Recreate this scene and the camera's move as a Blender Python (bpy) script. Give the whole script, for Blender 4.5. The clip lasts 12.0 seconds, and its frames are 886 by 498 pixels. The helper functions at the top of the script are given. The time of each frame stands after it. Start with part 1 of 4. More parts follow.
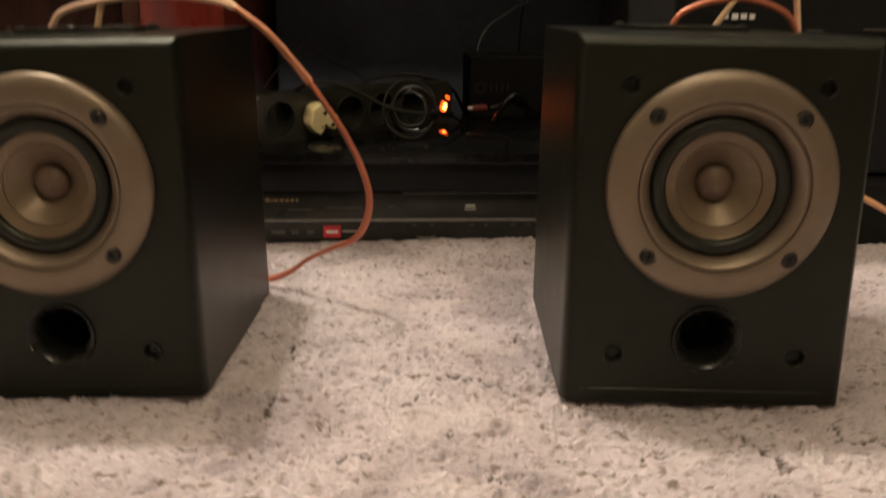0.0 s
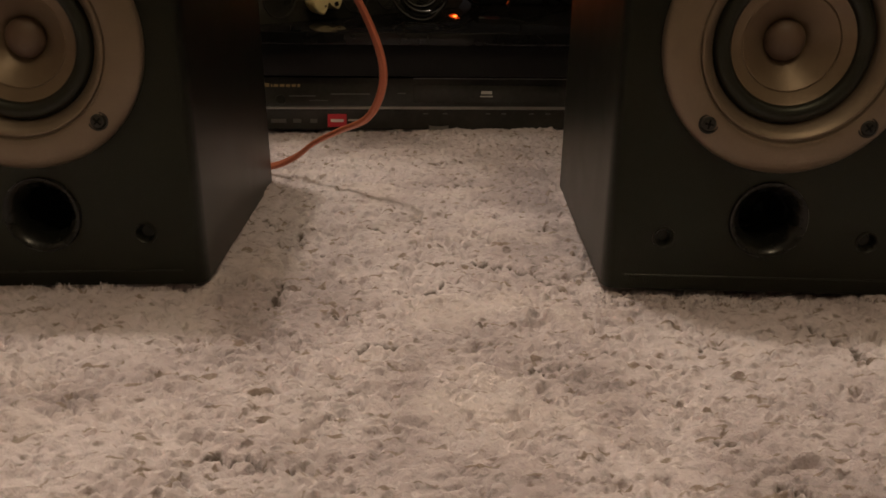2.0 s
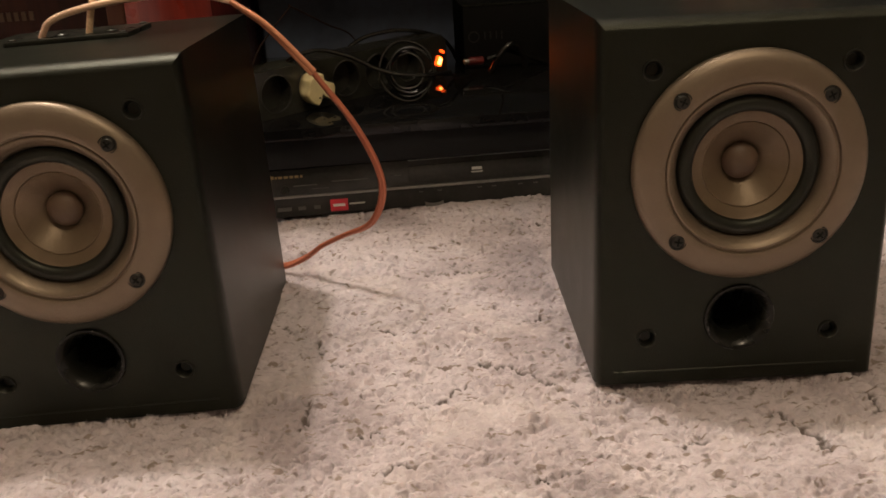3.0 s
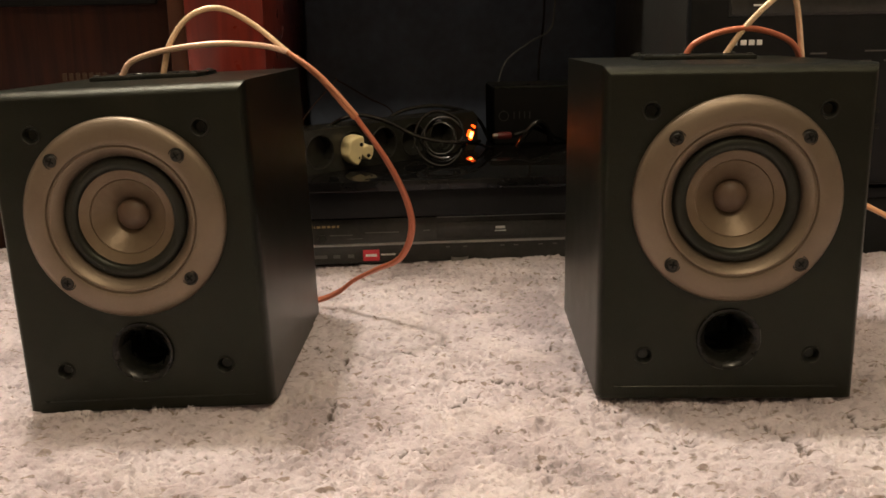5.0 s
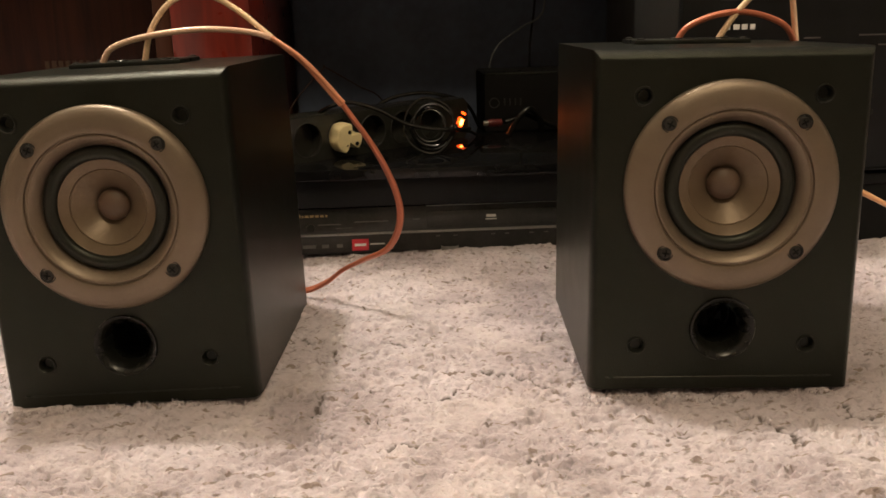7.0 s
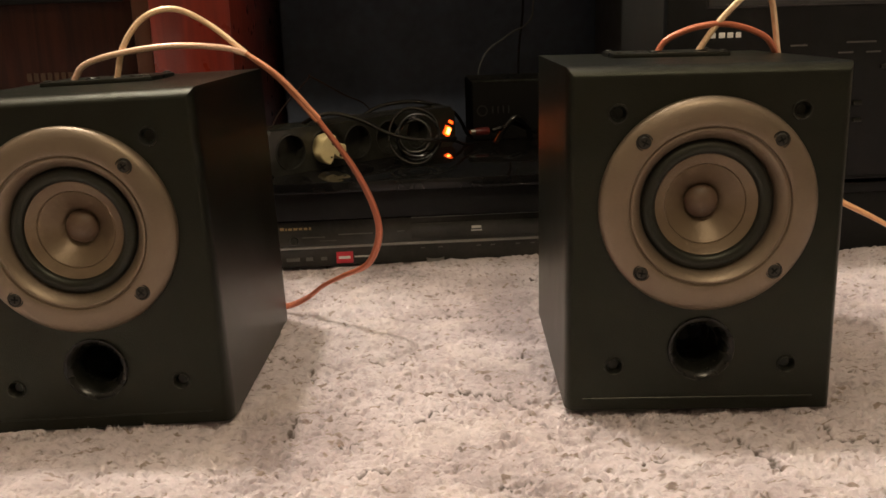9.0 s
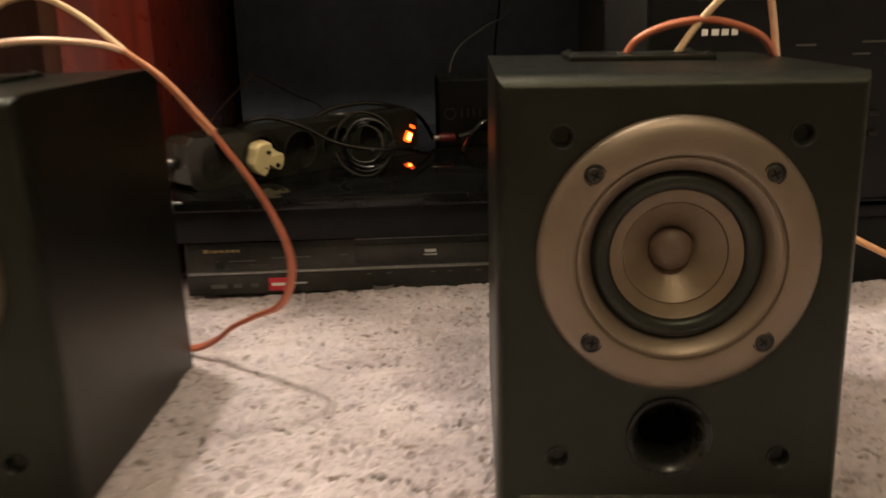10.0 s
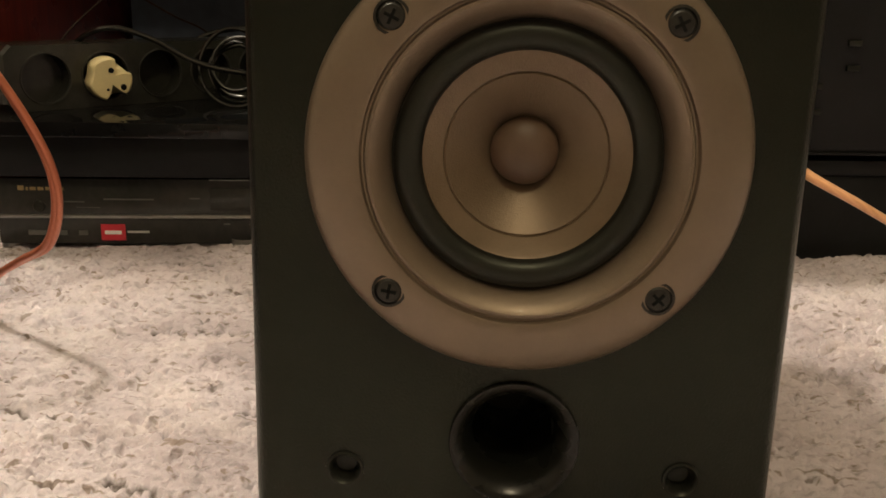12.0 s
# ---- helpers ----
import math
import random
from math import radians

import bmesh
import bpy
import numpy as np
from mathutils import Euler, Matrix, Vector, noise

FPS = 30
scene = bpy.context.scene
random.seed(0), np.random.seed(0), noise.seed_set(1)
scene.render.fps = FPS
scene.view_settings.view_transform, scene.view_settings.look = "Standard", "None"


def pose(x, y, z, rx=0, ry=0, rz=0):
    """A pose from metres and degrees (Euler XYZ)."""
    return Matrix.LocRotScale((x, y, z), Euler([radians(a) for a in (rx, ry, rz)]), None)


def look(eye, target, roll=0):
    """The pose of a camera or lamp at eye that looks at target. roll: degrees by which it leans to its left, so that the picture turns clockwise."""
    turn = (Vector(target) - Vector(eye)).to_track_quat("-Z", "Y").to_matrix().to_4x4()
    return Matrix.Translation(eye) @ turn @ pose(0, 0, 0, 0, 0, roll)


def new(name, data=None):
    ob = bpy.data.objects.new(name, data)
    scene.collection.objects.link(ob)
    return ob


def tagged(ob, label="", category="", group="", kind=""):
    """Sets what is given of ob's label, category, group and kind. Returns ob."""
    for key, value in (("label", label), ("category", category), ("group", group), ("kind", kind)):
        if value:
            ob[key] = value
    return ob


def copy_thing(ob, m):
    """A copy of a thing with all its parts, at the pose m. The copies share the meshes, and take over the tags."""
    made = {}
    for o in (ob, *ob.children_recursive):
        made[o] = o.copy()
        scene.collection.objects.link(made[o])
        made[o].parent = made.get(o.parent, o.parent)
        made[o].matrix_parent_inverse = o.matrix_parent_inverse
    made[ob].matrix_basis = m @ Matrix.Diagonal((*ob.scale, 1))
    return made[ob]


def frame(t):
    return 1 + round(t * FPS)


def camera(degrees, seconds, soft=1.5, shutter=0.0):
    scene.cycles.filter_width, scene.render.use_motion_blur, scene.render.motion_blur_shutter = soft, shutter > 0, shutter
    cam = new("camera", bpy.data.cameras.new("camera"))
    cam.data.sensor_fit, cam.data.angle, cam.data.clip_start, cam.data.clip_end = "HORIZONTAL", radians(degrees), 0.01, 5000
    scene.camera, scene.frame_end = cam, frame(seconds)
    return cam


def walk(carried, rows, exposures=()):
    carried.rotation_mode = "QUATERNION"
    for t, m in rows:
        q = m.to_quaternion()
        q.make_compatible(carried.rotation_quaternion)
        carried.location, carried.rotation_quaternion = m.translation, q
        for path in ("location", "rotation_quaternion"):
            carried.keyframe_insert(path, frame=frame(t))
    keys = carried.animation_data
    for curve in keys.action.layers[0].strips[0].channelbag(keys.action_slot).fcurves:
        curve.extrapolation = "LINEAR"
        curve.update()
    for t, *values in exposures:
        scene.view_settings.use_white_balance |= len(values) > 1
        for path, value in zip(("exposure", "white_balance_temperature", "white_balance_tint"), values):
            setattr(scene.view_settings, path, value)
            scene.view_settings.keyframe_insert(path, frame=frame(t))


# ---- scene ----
# ---- camera and its walk ----
cam = camera(51.0, 12.0, soft=1.6, shutter=0.5)
PATH = [
    (0, (0.0687, 0.0511, 0.2656), (0.1970, 1.9739, -0.2706), 0.86),
    (0.5, (0.0634, 0.0970, 0.2134), (0.2060, 2.0007, -0.3859), 3.53),
    (1, (0.0483, 0.1054, 0.2121), (0.1979, 1.9880, -0.4490), 4.41),
    (1.5, (0.0482, 0.1021, 0.2107), (0.1917, 1.9749, -0.4781), 3.71),
    (2, (0.0509, 0.1096, 0.2180), (0.1959, 1.9792, -0.4804), 1.21),
    (2.5, (0.0592, 0.1072, 0.2669), (0.1923, 1.9701, -0.4500), -3.38),
    (2.7, (0.0527, 0.0984, 0.3165), (0.1957, 1.9561, -0.4106), -3.6),
    (4.3, (0.0413, -0.0135, 0.2805), (0.1653, 1.9224, -0.2076), -0.6),
    (4.5, (0.0450, -0.0159, 0.2766), (0.1633, 1.9211, -0.2073), -0.71),
    (5, (0.0453, -0.0119, 0.2746), (0.1400, 1.9284, -0.2047), -1.09),
    (5.5, (0.0390, -0.0096, 0.2737), (0.1380, 1.9305, -0.2039), -1.24),
    (6, (0.0399, -0.0061, 0.2733), (0.1401, 1.9291, -0.2240), -1.42),
    (6.5, (0.0434, -0.0022, 0.2726), (0.1480, 1.9309, -0.2337), -1.50),
    (7, (0.0493, 0.0012, 0.2721), (0.1581, 1.9333, -0.2318), -1.30),
    (9, (0.0714, 0.0140, 0.2836), (0.1725, 1.9465, -0.2233), -1.77),
    (9.5, (0.0726, 0.0229, 0.2867), (0.1720, 1.9552, -0.2219), -1.98),
    (9.7, (0.0912, 0.0579, 0.2985), (0.1880, 1.9872, -0.2196), -2.0),
    (9.8, (0.1055, 0.0837, 0.3005), (0.1983, 2.0110, -0.2286), -2.1),
    (9.9, (0.1209, 0.1166, 0.2935), (0.2147, 2.0419, -0.2406), -1.8),
    (10, (0.1405, 0.1548, 0.2812), (0.2187, 2.0835, -0.2442), -1.30),
    (10.2, (0.1601, 0.2201, 0.2655), (0.2399, 2.1466, -0.2666), -0.8),
    (10.3, (0.1754, 0.2430, 0.2555), (0.2282, 2.1717, -0.2716), -0.9),
    (10.5, (0.1853, 0.2773, 0.2360), (0.2682, 2.2076, -0.2806), -0.01),
    (11, (0.2169, 0.3084, 0.2096), (0.3058, 2.2408, -0.2986), 1.08),
    (11.5, (0.2339, 0.3132, 0.2081), (0.3420, 2.2387, -0.3219), 1.20),
    (12, (0.2354, 0.3113, 0.2028), (0.3429, 2.2335, -0.3387), 1.19),
]
walk(cam, [(t, look(eye, target, roll)) for t, eye, target, roll in PATH],
     exposures=((0.0, -0.16, 6600, 6), (0.5, -0.68, 6900, 8), (1.0, -0.84, 6850, 8), (1.5, -0.94, 7000, 8), (2.0, -1.0, 7050, 9), (2.5, -0.68, 6700, 10), (4.5, 0.12, 6500, 6), (5.2, 0.0, 6550, 7), (10.0, 0.0, 6600, 6), (11.0, 0.06, 6800, 2), (12.0, 0.04, 6700, 2)))

# ---- world and lights ----
world = bpy.data.worlds.new("room_dark")
scene.world = world
world.use_nodes = True
world.node_tree.nodes["Background"].inputs["Color"].default_value = (1.0, 0.78, 0.55, 1)
world.node_tree.nodes["Background"].inputs["Strength"].default_value = 0.02


def bulb(name, place, watts, size, colour=(1.0, 0.87, 0.75)):
    """One warm bulb, for the ceiling lamp and the added front lamp."""
    data = bpy.data.lights.new(name, "POINT")
    data.energy, data.shadow_soft_size, data.color = watts, size, colour
    ob = new(name, data)
    ob.location = place
    return ob


bulb("ceiling_bulb", (-0.50, 1.30, 2.35), 134, 0.07)
# unseen front lamp, added to light the loudspeaker fronts
bulb("front_fill_bulb", (0.36, -0.35, 1.80), 34, 0.10, (1.0, 0.80, 0.56))


# ---- building helpers ----
def obj(name, bm, mats, parent=None, label="", smooth=True):
    me = bpy.data.meshes.new(name)
    bm.normal_update()
    bm.to_mesh(me)
    bm.free()
    for m in (mats if isinstance(mats, (list, tuple)) else [mats]):
        me.materials.append(m)
    if smooth:
        me.polygons.foreach_set("use_smooth", [True] * len(me.polygons))
        me.set_sharp_from_angle(angle=radians(34))
    ob = new(name, me)
    if parent is not None:
        ob.parent = parent
    if label:
        ob["label"] = label
    return ob


def part(name, bm, mat, parent, label="", at=None, smooth=True):
    """One mesh object under a thing or under a part."""
    ob = obj(name, bm, mat, parent, label, smooth)
    if at is not None:
        ob.matrix_basis = at
    return ob


def thing(name, m, label, category, group=""):
    """An Empty at the base of a thing."""
    ob = new(name)
    ob.empty_display_size = 0.02
    ob.matrix_basis = m
    return tagged(ob, label, category, group)


def box(x0, x1, y0, y1, z0, z1, bevel=0.0, seg=2, bm=None):
    """A box, with rounded edges where bevel is given."""
    bm = bm or bmesh.new()
    made = bmesh.ops.create_cube(bm, size=1.0)["verts"]
    for v in made:
        v.co = Vector(((x0 + x1) / 2 + v.co.x * (x1 - x0), (y0 + y1) / 2 + v.co.y * (y1 - y0), (z0 + z1) / 2 + v.co.z * (z1 - z0)))
    if bevel:
        edges = list({e for v in made for e in v.link_edges})
        bmesh.ops.bevel(bm, geom=edges, offset=bevel, segments=seg, profile=0.5, affect="EDGES")
    return bm


def lathe(profile, n=64, bm=None, cap=False):
    """Turn a profile of (radius, forward) about the y axis; forward is towards -y. A radius of 0 closes it."""
    bm = bm or bmesh.new()
    rings = []
    for r, f in profile:
        if r <= 1e-6:
            rings.append([bm.verts.new((0, -f, 0))])
        else:
            rings.append([bm.verts.new((r * math.cos(2 * math.pi * k / n), -f, r * math.sin(2 * math.pi * k / n))) for k in range(n)])
    for a, b in zip(rings, rings[1:]):
        for k in range(n):
            j = (k + 1) % n
            if len(a) == 1:
                bm.faces.new((a[0], b[j], b[k]))
            elif len(b) == 1:
                bm.faces.new((a[k], a[j], b[0]))
            else:
                bm.faces.new((a[k], a[j], b[j], b[k]))
    if cap and len(rings[0]) > 1:
        bm.faces.new(rings[0])
    bmesh.ops.recalc_face_normals(bm, faces=bm.faces)
    return bm


def smooth_path(points, step=6):
    """Catmull-Rom through a few control points."""
    p = [Vector(q) for q in points]
    p = [2 * p[0] - p[1]] + p + [2 * p[-1] - p[-2]]
    out = []
    for i in range(1, len(p) - 2):
        for k in range(step):
            t = k / step
            a, b, c, d = p[i - 1], p[i], p[i + 1], p[i + 2]
            out.append(0.5 * (2 * b + (c - a) * t + (2 * a - 5 * b + 4 * c - d) * t * t + (3 * b - a - 3 * c + d) * t ** 3))
    out.append(p[-2])
    return out


def tube(points, radius, n=10, step=6, bm=None, offset=0.0, twist=0.0, flat=1.0):
    """A round cable along a smooth line; offset and twist make one conductor of a twin cable."""
    bm = bm or bmesh.new()
    line = smooth_path(points, step)
    up = Vector((0.3, 0.2, 1)).normalized()
    rings = []
    for i, q in enumerate(line):
        along = (line[min(i + 1, len(line) - 1)] - line[max(i - 1, 0)]).normalized()
        up = (up - along * up.dot(along)).normalized()
        side = along.cross(up)
        turn = twist * i / max(1, len(line) - 1)
        shift = (side * math.cos(turn) + up * math.sin(turn)) * offset
        rings.append([bm.verts.new(q + shift + side * radius * math.cos(2 * math.pi * k / n) + up * radius * flat * math.sin(2 * math.pi * k / n)) for k in range(n)])
    for a, b in zip(rings, rings[1:]):
        for k in range(n):
            bm.faces.new((a[k], a[(k + 1) % n], b[(k + 1) % n], b[k]))
    bm.faces.new(rings[0])
    bm.faces.new(rings[-1])
    bmesh.ops.recalc_face_normals(bm, faces=bm.faces)
    return bm


# ---- materials ----
def material(name, base, rough=0.5, metal=0.0, vary=0.15, scale=40.0, bump=0.0, bump_scale=400.0, coat=0.0, second=None, spec=0.5, rough_vary=0.1, tint=(1, 1, 1)):
    """A surface with colour variation at two scales, uneven gloss and fine relief."""
    mat = bpy.data.materials.new(name)
    mat.use_nodes = True
    nt = mat.node_tree
    N, L = nt.nodes, nt.links
    b = N["Principled BSDF"]
    co = N.new("ShaderNodeTexCoord")
    big, fine = N.new("ShaderNodeTexNoise"), N.new("ShaderNodeTexNoise")
    big.inputs["Scale"].default_value, big.inputs["Detail"].default_value = scale, 6
    fine.inputs["Scale"].default_value, fine.inputs["Detail"].default_value = scale * 9, 3
    L.new(co.outputs["Object"], big.inputs["Vector"])
    L.new(co.outputs["Object"], fine.inputs["Vector"])
    add = N.new("ShaderNodeMath")
    add.operation = "MULTIPLY_ADD"
    L.new(fine.outputs["Fac"], add.inputs[0])
    add.inputs[1].default_value = 0.4
    L.new(big.outputs["Fac"], add.inputs[2])
    ramp = N.new("ShaderNodeValToRGB")
    ramp.color_ramp.elements[0].position, ramp.color_ramp.elements[1].position = 0.45, 0.95
    dark = second or tuple(c * (1 - vary) for c in base)
    light = tuple(min(1, c * (1 + vary)) for c in base)
    ramp.color_ramp.elements[0].color, ramp.color_ramp.elements[1].color = (*dark, 1), (*light, 1)
    L.new(add.outputs[0], ramp.inputs[0])
    L.new(ramp.outputs[0], b.inputs["Base Color"])
    rr = N.new("ShaderNodeMapRange")
    rr.inputs["To Min"].default_value, rr.inputs["To Max"].default_value = max(0.02, rough - rough_vary), min(1, rough + rough_vary)
    L.new(big.outputs["Fac"], rr.inputs["Value"])
    L.new(rr.outputs[0], b.inputs["Roughness"])
    b.inputs["Metallic"].default_value = metal
    b.inputs["Coat Weight"].default_value = coat
    b.inputs["Specular IOR Level"].default_value = spec
    b.inputs["Specular Tint"].default_value = (*tint, 1)
    if bump:
        nz = N.new("ShaderNodeTexNoise")
        nz.inputs["Scale"].default_value, nz.inputs["Detail"].default_value = bump_scale, 4
        L.new(co.outputs["Object"], nz.inputs["Vector"])
        bp = N.new("ShaderNodeBump")
        bp.inputs["Strength"].default_value, bp.inputs["Distance"].default_value = bump, 0.0006
        L.new(nz.outputs["Fac"], bp.inputs["Height"])
        L.new(bp.outputs[0], b.inputs["Normal"])
    return mat


def wood(name, base, dark, rough=0.3, scale=14.0, spec=0.5):
    """Polished veneer with grain along z."""
    mat = material(name, base, rough, coat=0.3 * spec, spec=spec)
    N, L = mat.node_tree.nodes, mat.node_tree.links
    co = N.new("ShaderNodeTexCoord")
    mp = N.new("ShaderNodeMapping")
    mp.inputs["Scale"].default_value = (scale * 2.4, scale * 2.4, scale * 0.16)
    nz = N.new("ShaderNodeTexNoise")
    nz.inputs["Scale"].default_value, nz.inputs["Detail"].default_value, nz.inputs["Distortion"].default_value = 2.0, 9, 1.2
    ramp = N.new("ShaderNodeValToRGB")
    ramp.color_ramp.elements[0].position, ramp.color_ramp.elements[1].position = 0.3, 0.72
    ramp.color_ramp.elements[0].color, ramp.color_ramp.elements[1].color = (*dark, 1), (*base, 1)
    L.new(co.outputs["Object"], mp.inputs["Vector"])
    L.new(mp.outputs[0], nz.inputs["Vector"])
    L.new(nz.outputs["Fac"], ramp.inputs[0])
    L.new(ramp.outputs[0], N["Principled BSDF"].inputs["Base Color"])
    return mat


def glowing(name, colour, strength):
    mat = bpy.data.materials.new(name)
    mat.use_nodes = True
    b = mat.node_tree.nodes["Principled BSDF"]
    b.inputs["Base Color"].default_value = (*colour, 1)
    b.inputs["Emission Color"].default_value = (*colour, 1)
    b.inputs["Emission Strength"].default_value = strength
    return mat


vinyl = material("black_vinyl", (0.0050, 0.0055, 0.0036), 0.33, vary=0.35, scale=30, bump=0.55, bump_scale=1000, rough_vary=0.06, spec=0.37, tint=(0.92, 0.98, 0.80))
bronze = material("bronze_satin_paint", (0.203, 0.158, 0.112), 0.42, metal=0.6, vary=0.06, scale=60, bump=0.16, bump_scale=2200, coat=0.08)
cone_mat = material("tan_coated_cone", (0.165, 0.12, 0.076), 0.40, metal=0.4, vary=0.08, scale=80, bump=0.2, bump_scale=1500)
cap_mat = material("brown_dust_cap", (0.11, 0.07, 0.045), 0.5, metal=0.0, vary=0.1, scale=120)
rubber = material("black_rubber", (0.0095, 0.0098, 0.0078), 0.42, spec=0.42, tint=(0.95, 1.0, 0.85), vary=0.2, scale=80, bump=0.1)
plastic = material("black_plastic", (0.012, 0.0123, 0.010), 0.30, vary=0.25, scale=60, bump=0.15, bump_scale=700, spec=0.3, tint=(0.95, 1, 0.85))
port_mat = material("glossy_port_plastic", (0.0085, 0.0088, 0.0068), 0.27, vary=0.2, scale=60, spec=0.36)
hole_mat = material("dark_hole", (0.009, 0.009, 0.0085), 0.8, vary=0.2, spec=0.1)
screw_mat = material("blackened_screw", (0.03, 0.029, 0.024), 0.4, metal=0.5, vary=0.2, scale=300)
gloss = material("glossy_black_panel", (0.036, 0.036, 0.032), 0.14, vary=0.3, scale=25, rough_vary=0.04, spec=0.28)
glass_black = material("black_glass_shelf", (0.008, 0.008, 0.008), 0.06, vary=0.3, scale=18, rough_vary=0.03, spec=0.3)
metal_case = material("black_sheet_metal", (0.024, 0.024, 0.022), 0.45, vary=0.25, scale=50, bump=0.3, bump_scale=1200)
receiver_black = material("receiver_black", (0.0080, 0.0086, 0.0086), 0.45, vary=0.3, scale=30, bump=0.15, bump_scale=900, spec=0.2)
strip_black = material("strip_black", (0.026, 0.026, 0.021), 0.2, vary=0.3, scale=60, spec=0.5)
faint_print = material("faint_print", (0.017, 0.017, 0.016), 0.5, vary=0.1)
silver = material("silver_strip", (0.30, 0.30, 0.28), 0.32, metal=0.8, vary=0.1, scale=100)
highlight_metal = material("edge_highlight_metal", (0.75, 0.74, 0.7), 0.15, metal=0.9, vary=0.05)
old_gold = material("old_gold_print", (0.055, 0.030, 0.012), 0.5, metal=0.2, vary=0.15)
gold_print = material("gold_print", (0.30, 0.22, 0.10), 0.45, metal=0.3, vary=0.1)
grey_print = material("grey_print", (0.5, 0.5, 0.47), 0.5, vary=0.1)
dim_print = material("dim_print", (0.085, 0.085, 0.078), 0.5, vary=0.1)
white_print = material("white_print", (0.85, 0.85, 0.82), 0.45, vary=0.05)
red_label = material("red_label", (0.62, 0.03, 0.05), 0.4, vary=0.1)
ivory = material("ivory_plastic", (0.84, 0.72, 0.40), 0.40, vary=0.08, scale=60)
mahogany = wood("mahogany_veneer", (0.25, 0.030, 0.016), (0.12, 0.014, 0.009))
rosewood = wood("rosewood_veneer", (0.036, 0.0095, 0.0042), (0.014, 0.004, 0.0022), 0.45, spec=0.15)
edge_wood = wood("worn_edge_wood", (0.085, 0.032, 0.014), (0.05, 0.018, 0.009), 0.45, spec=0.2)
dark_back = material("dark_back_panel", (0.105, 0.130, 0.190), 0.5, vary=0.3, scale=8, spec=0.25)
cord_mat = material("black_cord", (0.012, 0.012, 0.011), 0.10, vary=0.2, scale=200, spec=0.8, rough_vary=0.04)
red_plug_mat = material("red_connector", (0.13, 0.018, 0.016), 0.4, vary=0.1)
plaster = material("warm_wallpaper", (0.36, 0.32, 0.27), 0.85, vary=0.06, scale=6)
ceiling_mat = material("white_ceiling", (0.8, 0.78, 0.74), 0.9, vary=0.03, scale=4)
parquet = wood("parquet", (0.12, 0.07, 0.035), (0.07, 0.04, 0.02), 0.4, 6)
neon = glowing("neon_switch", (1.0, 0.075, 0.006), 4.0)
neon_core = glowing("neon_lamp", (1.0, 0.20, 0.035), 22.0)


def wire_material(name, insulation, copper, coat=0.5):
    """Clear insulation over stranded copper: fine twisted strands show through a glossy coat."""
    mat = bpy.data.materials.new(name)
    mat.use_nodes = True
    N, L = mat.node_tree.nodes, mat.node_tree.links
    b = N["Principled BSDF"]
    co = N.new("ShaderNodeTexCoord")
    wave = N.new("ShaderNodeTexWave")
    wave.bands_direction = "DIAGONAL"
    wave.inputs["Scale"].default_value, wave.inputs["Distortion"].default_value, wave.inputs["Detail"].default_value = 150, 1.6, 2
    nz = N.new("ShaderNodeTexNoise")
    nz.inputs["Scale"].default_value = 45
    L.new(co.outputs["Object"], wave.inputs["Vector"])
    L.new(co.outputs["Object"], nz.inputs["Vector"])
    mix, mix2 = N.new("ShaderNodeMix"), N.new("ShaderNodeMix")
    mix.data_type = mix2.data_type = "RGBA"
    mix.inputs["A"].default_value, mix.inputs["B"].default_value = (*copper, 1), (*insulation, 1)
    L.new(wave.outputs["Fac"], mix.inputs["Factor"])
    relief = N.new("ShaderNodeBump")
    relief.inputs["Strength"].default_value, relief.inputs["Distance"].default_value = 0.15, 0.0004
    L.new(wave.outputs["Fac"], relief.inputs["Height"])
    L.new(relief.outputs[0], b.inputs["Normal"])
    L.new(mix.outputs["Result"], mix2.inputs["A"])
    mix2.inputs["B"].default_value = (*[min(1, c * 1.25) for c in insulation], 1)
    L.new(nz.outputs["Fac"], mix2.inputs["Factor"])
    L.new(mix2.outputs["Result"], b.inputs["Base Color"])
    b.inputs["Roughness"].default_value, b.inputs["Metallic"].default_value = 0.35, 0.25
    b.inputs["Coat Weight"].default_value, b.inputs["Coat Roughness"].default_value = coat, 0.12
    return mat


wire_pale = wire_material("clear_wire", (0.90, 0.62, 0.40), (0.74, 0.46, 0.27))
wire_pink = wire_material("pinkish_clear_wire", (0.90, 0.58, 0.43), (0.78, 0.46, 0.31))
wire_mid = wire_material("orange_wire", (0.52, 0.165, 0.09), (0.48, 0.145, 0.078), 0.15)
wire_copper = wire_material("copper_wire", (0.85, 0.45, 0.23), (0.68, 0.31, 0.14))
wire_red = wire_material("copper_red_wire", (0.47, 0.142, 0.076), (0.44, 0.128, 0.068), 0.15)
wire_upper = wire_material("upper_twin_wire", (0.62, 0.265, 0.15), (0.56, 0.22, 0.12), 0.25)


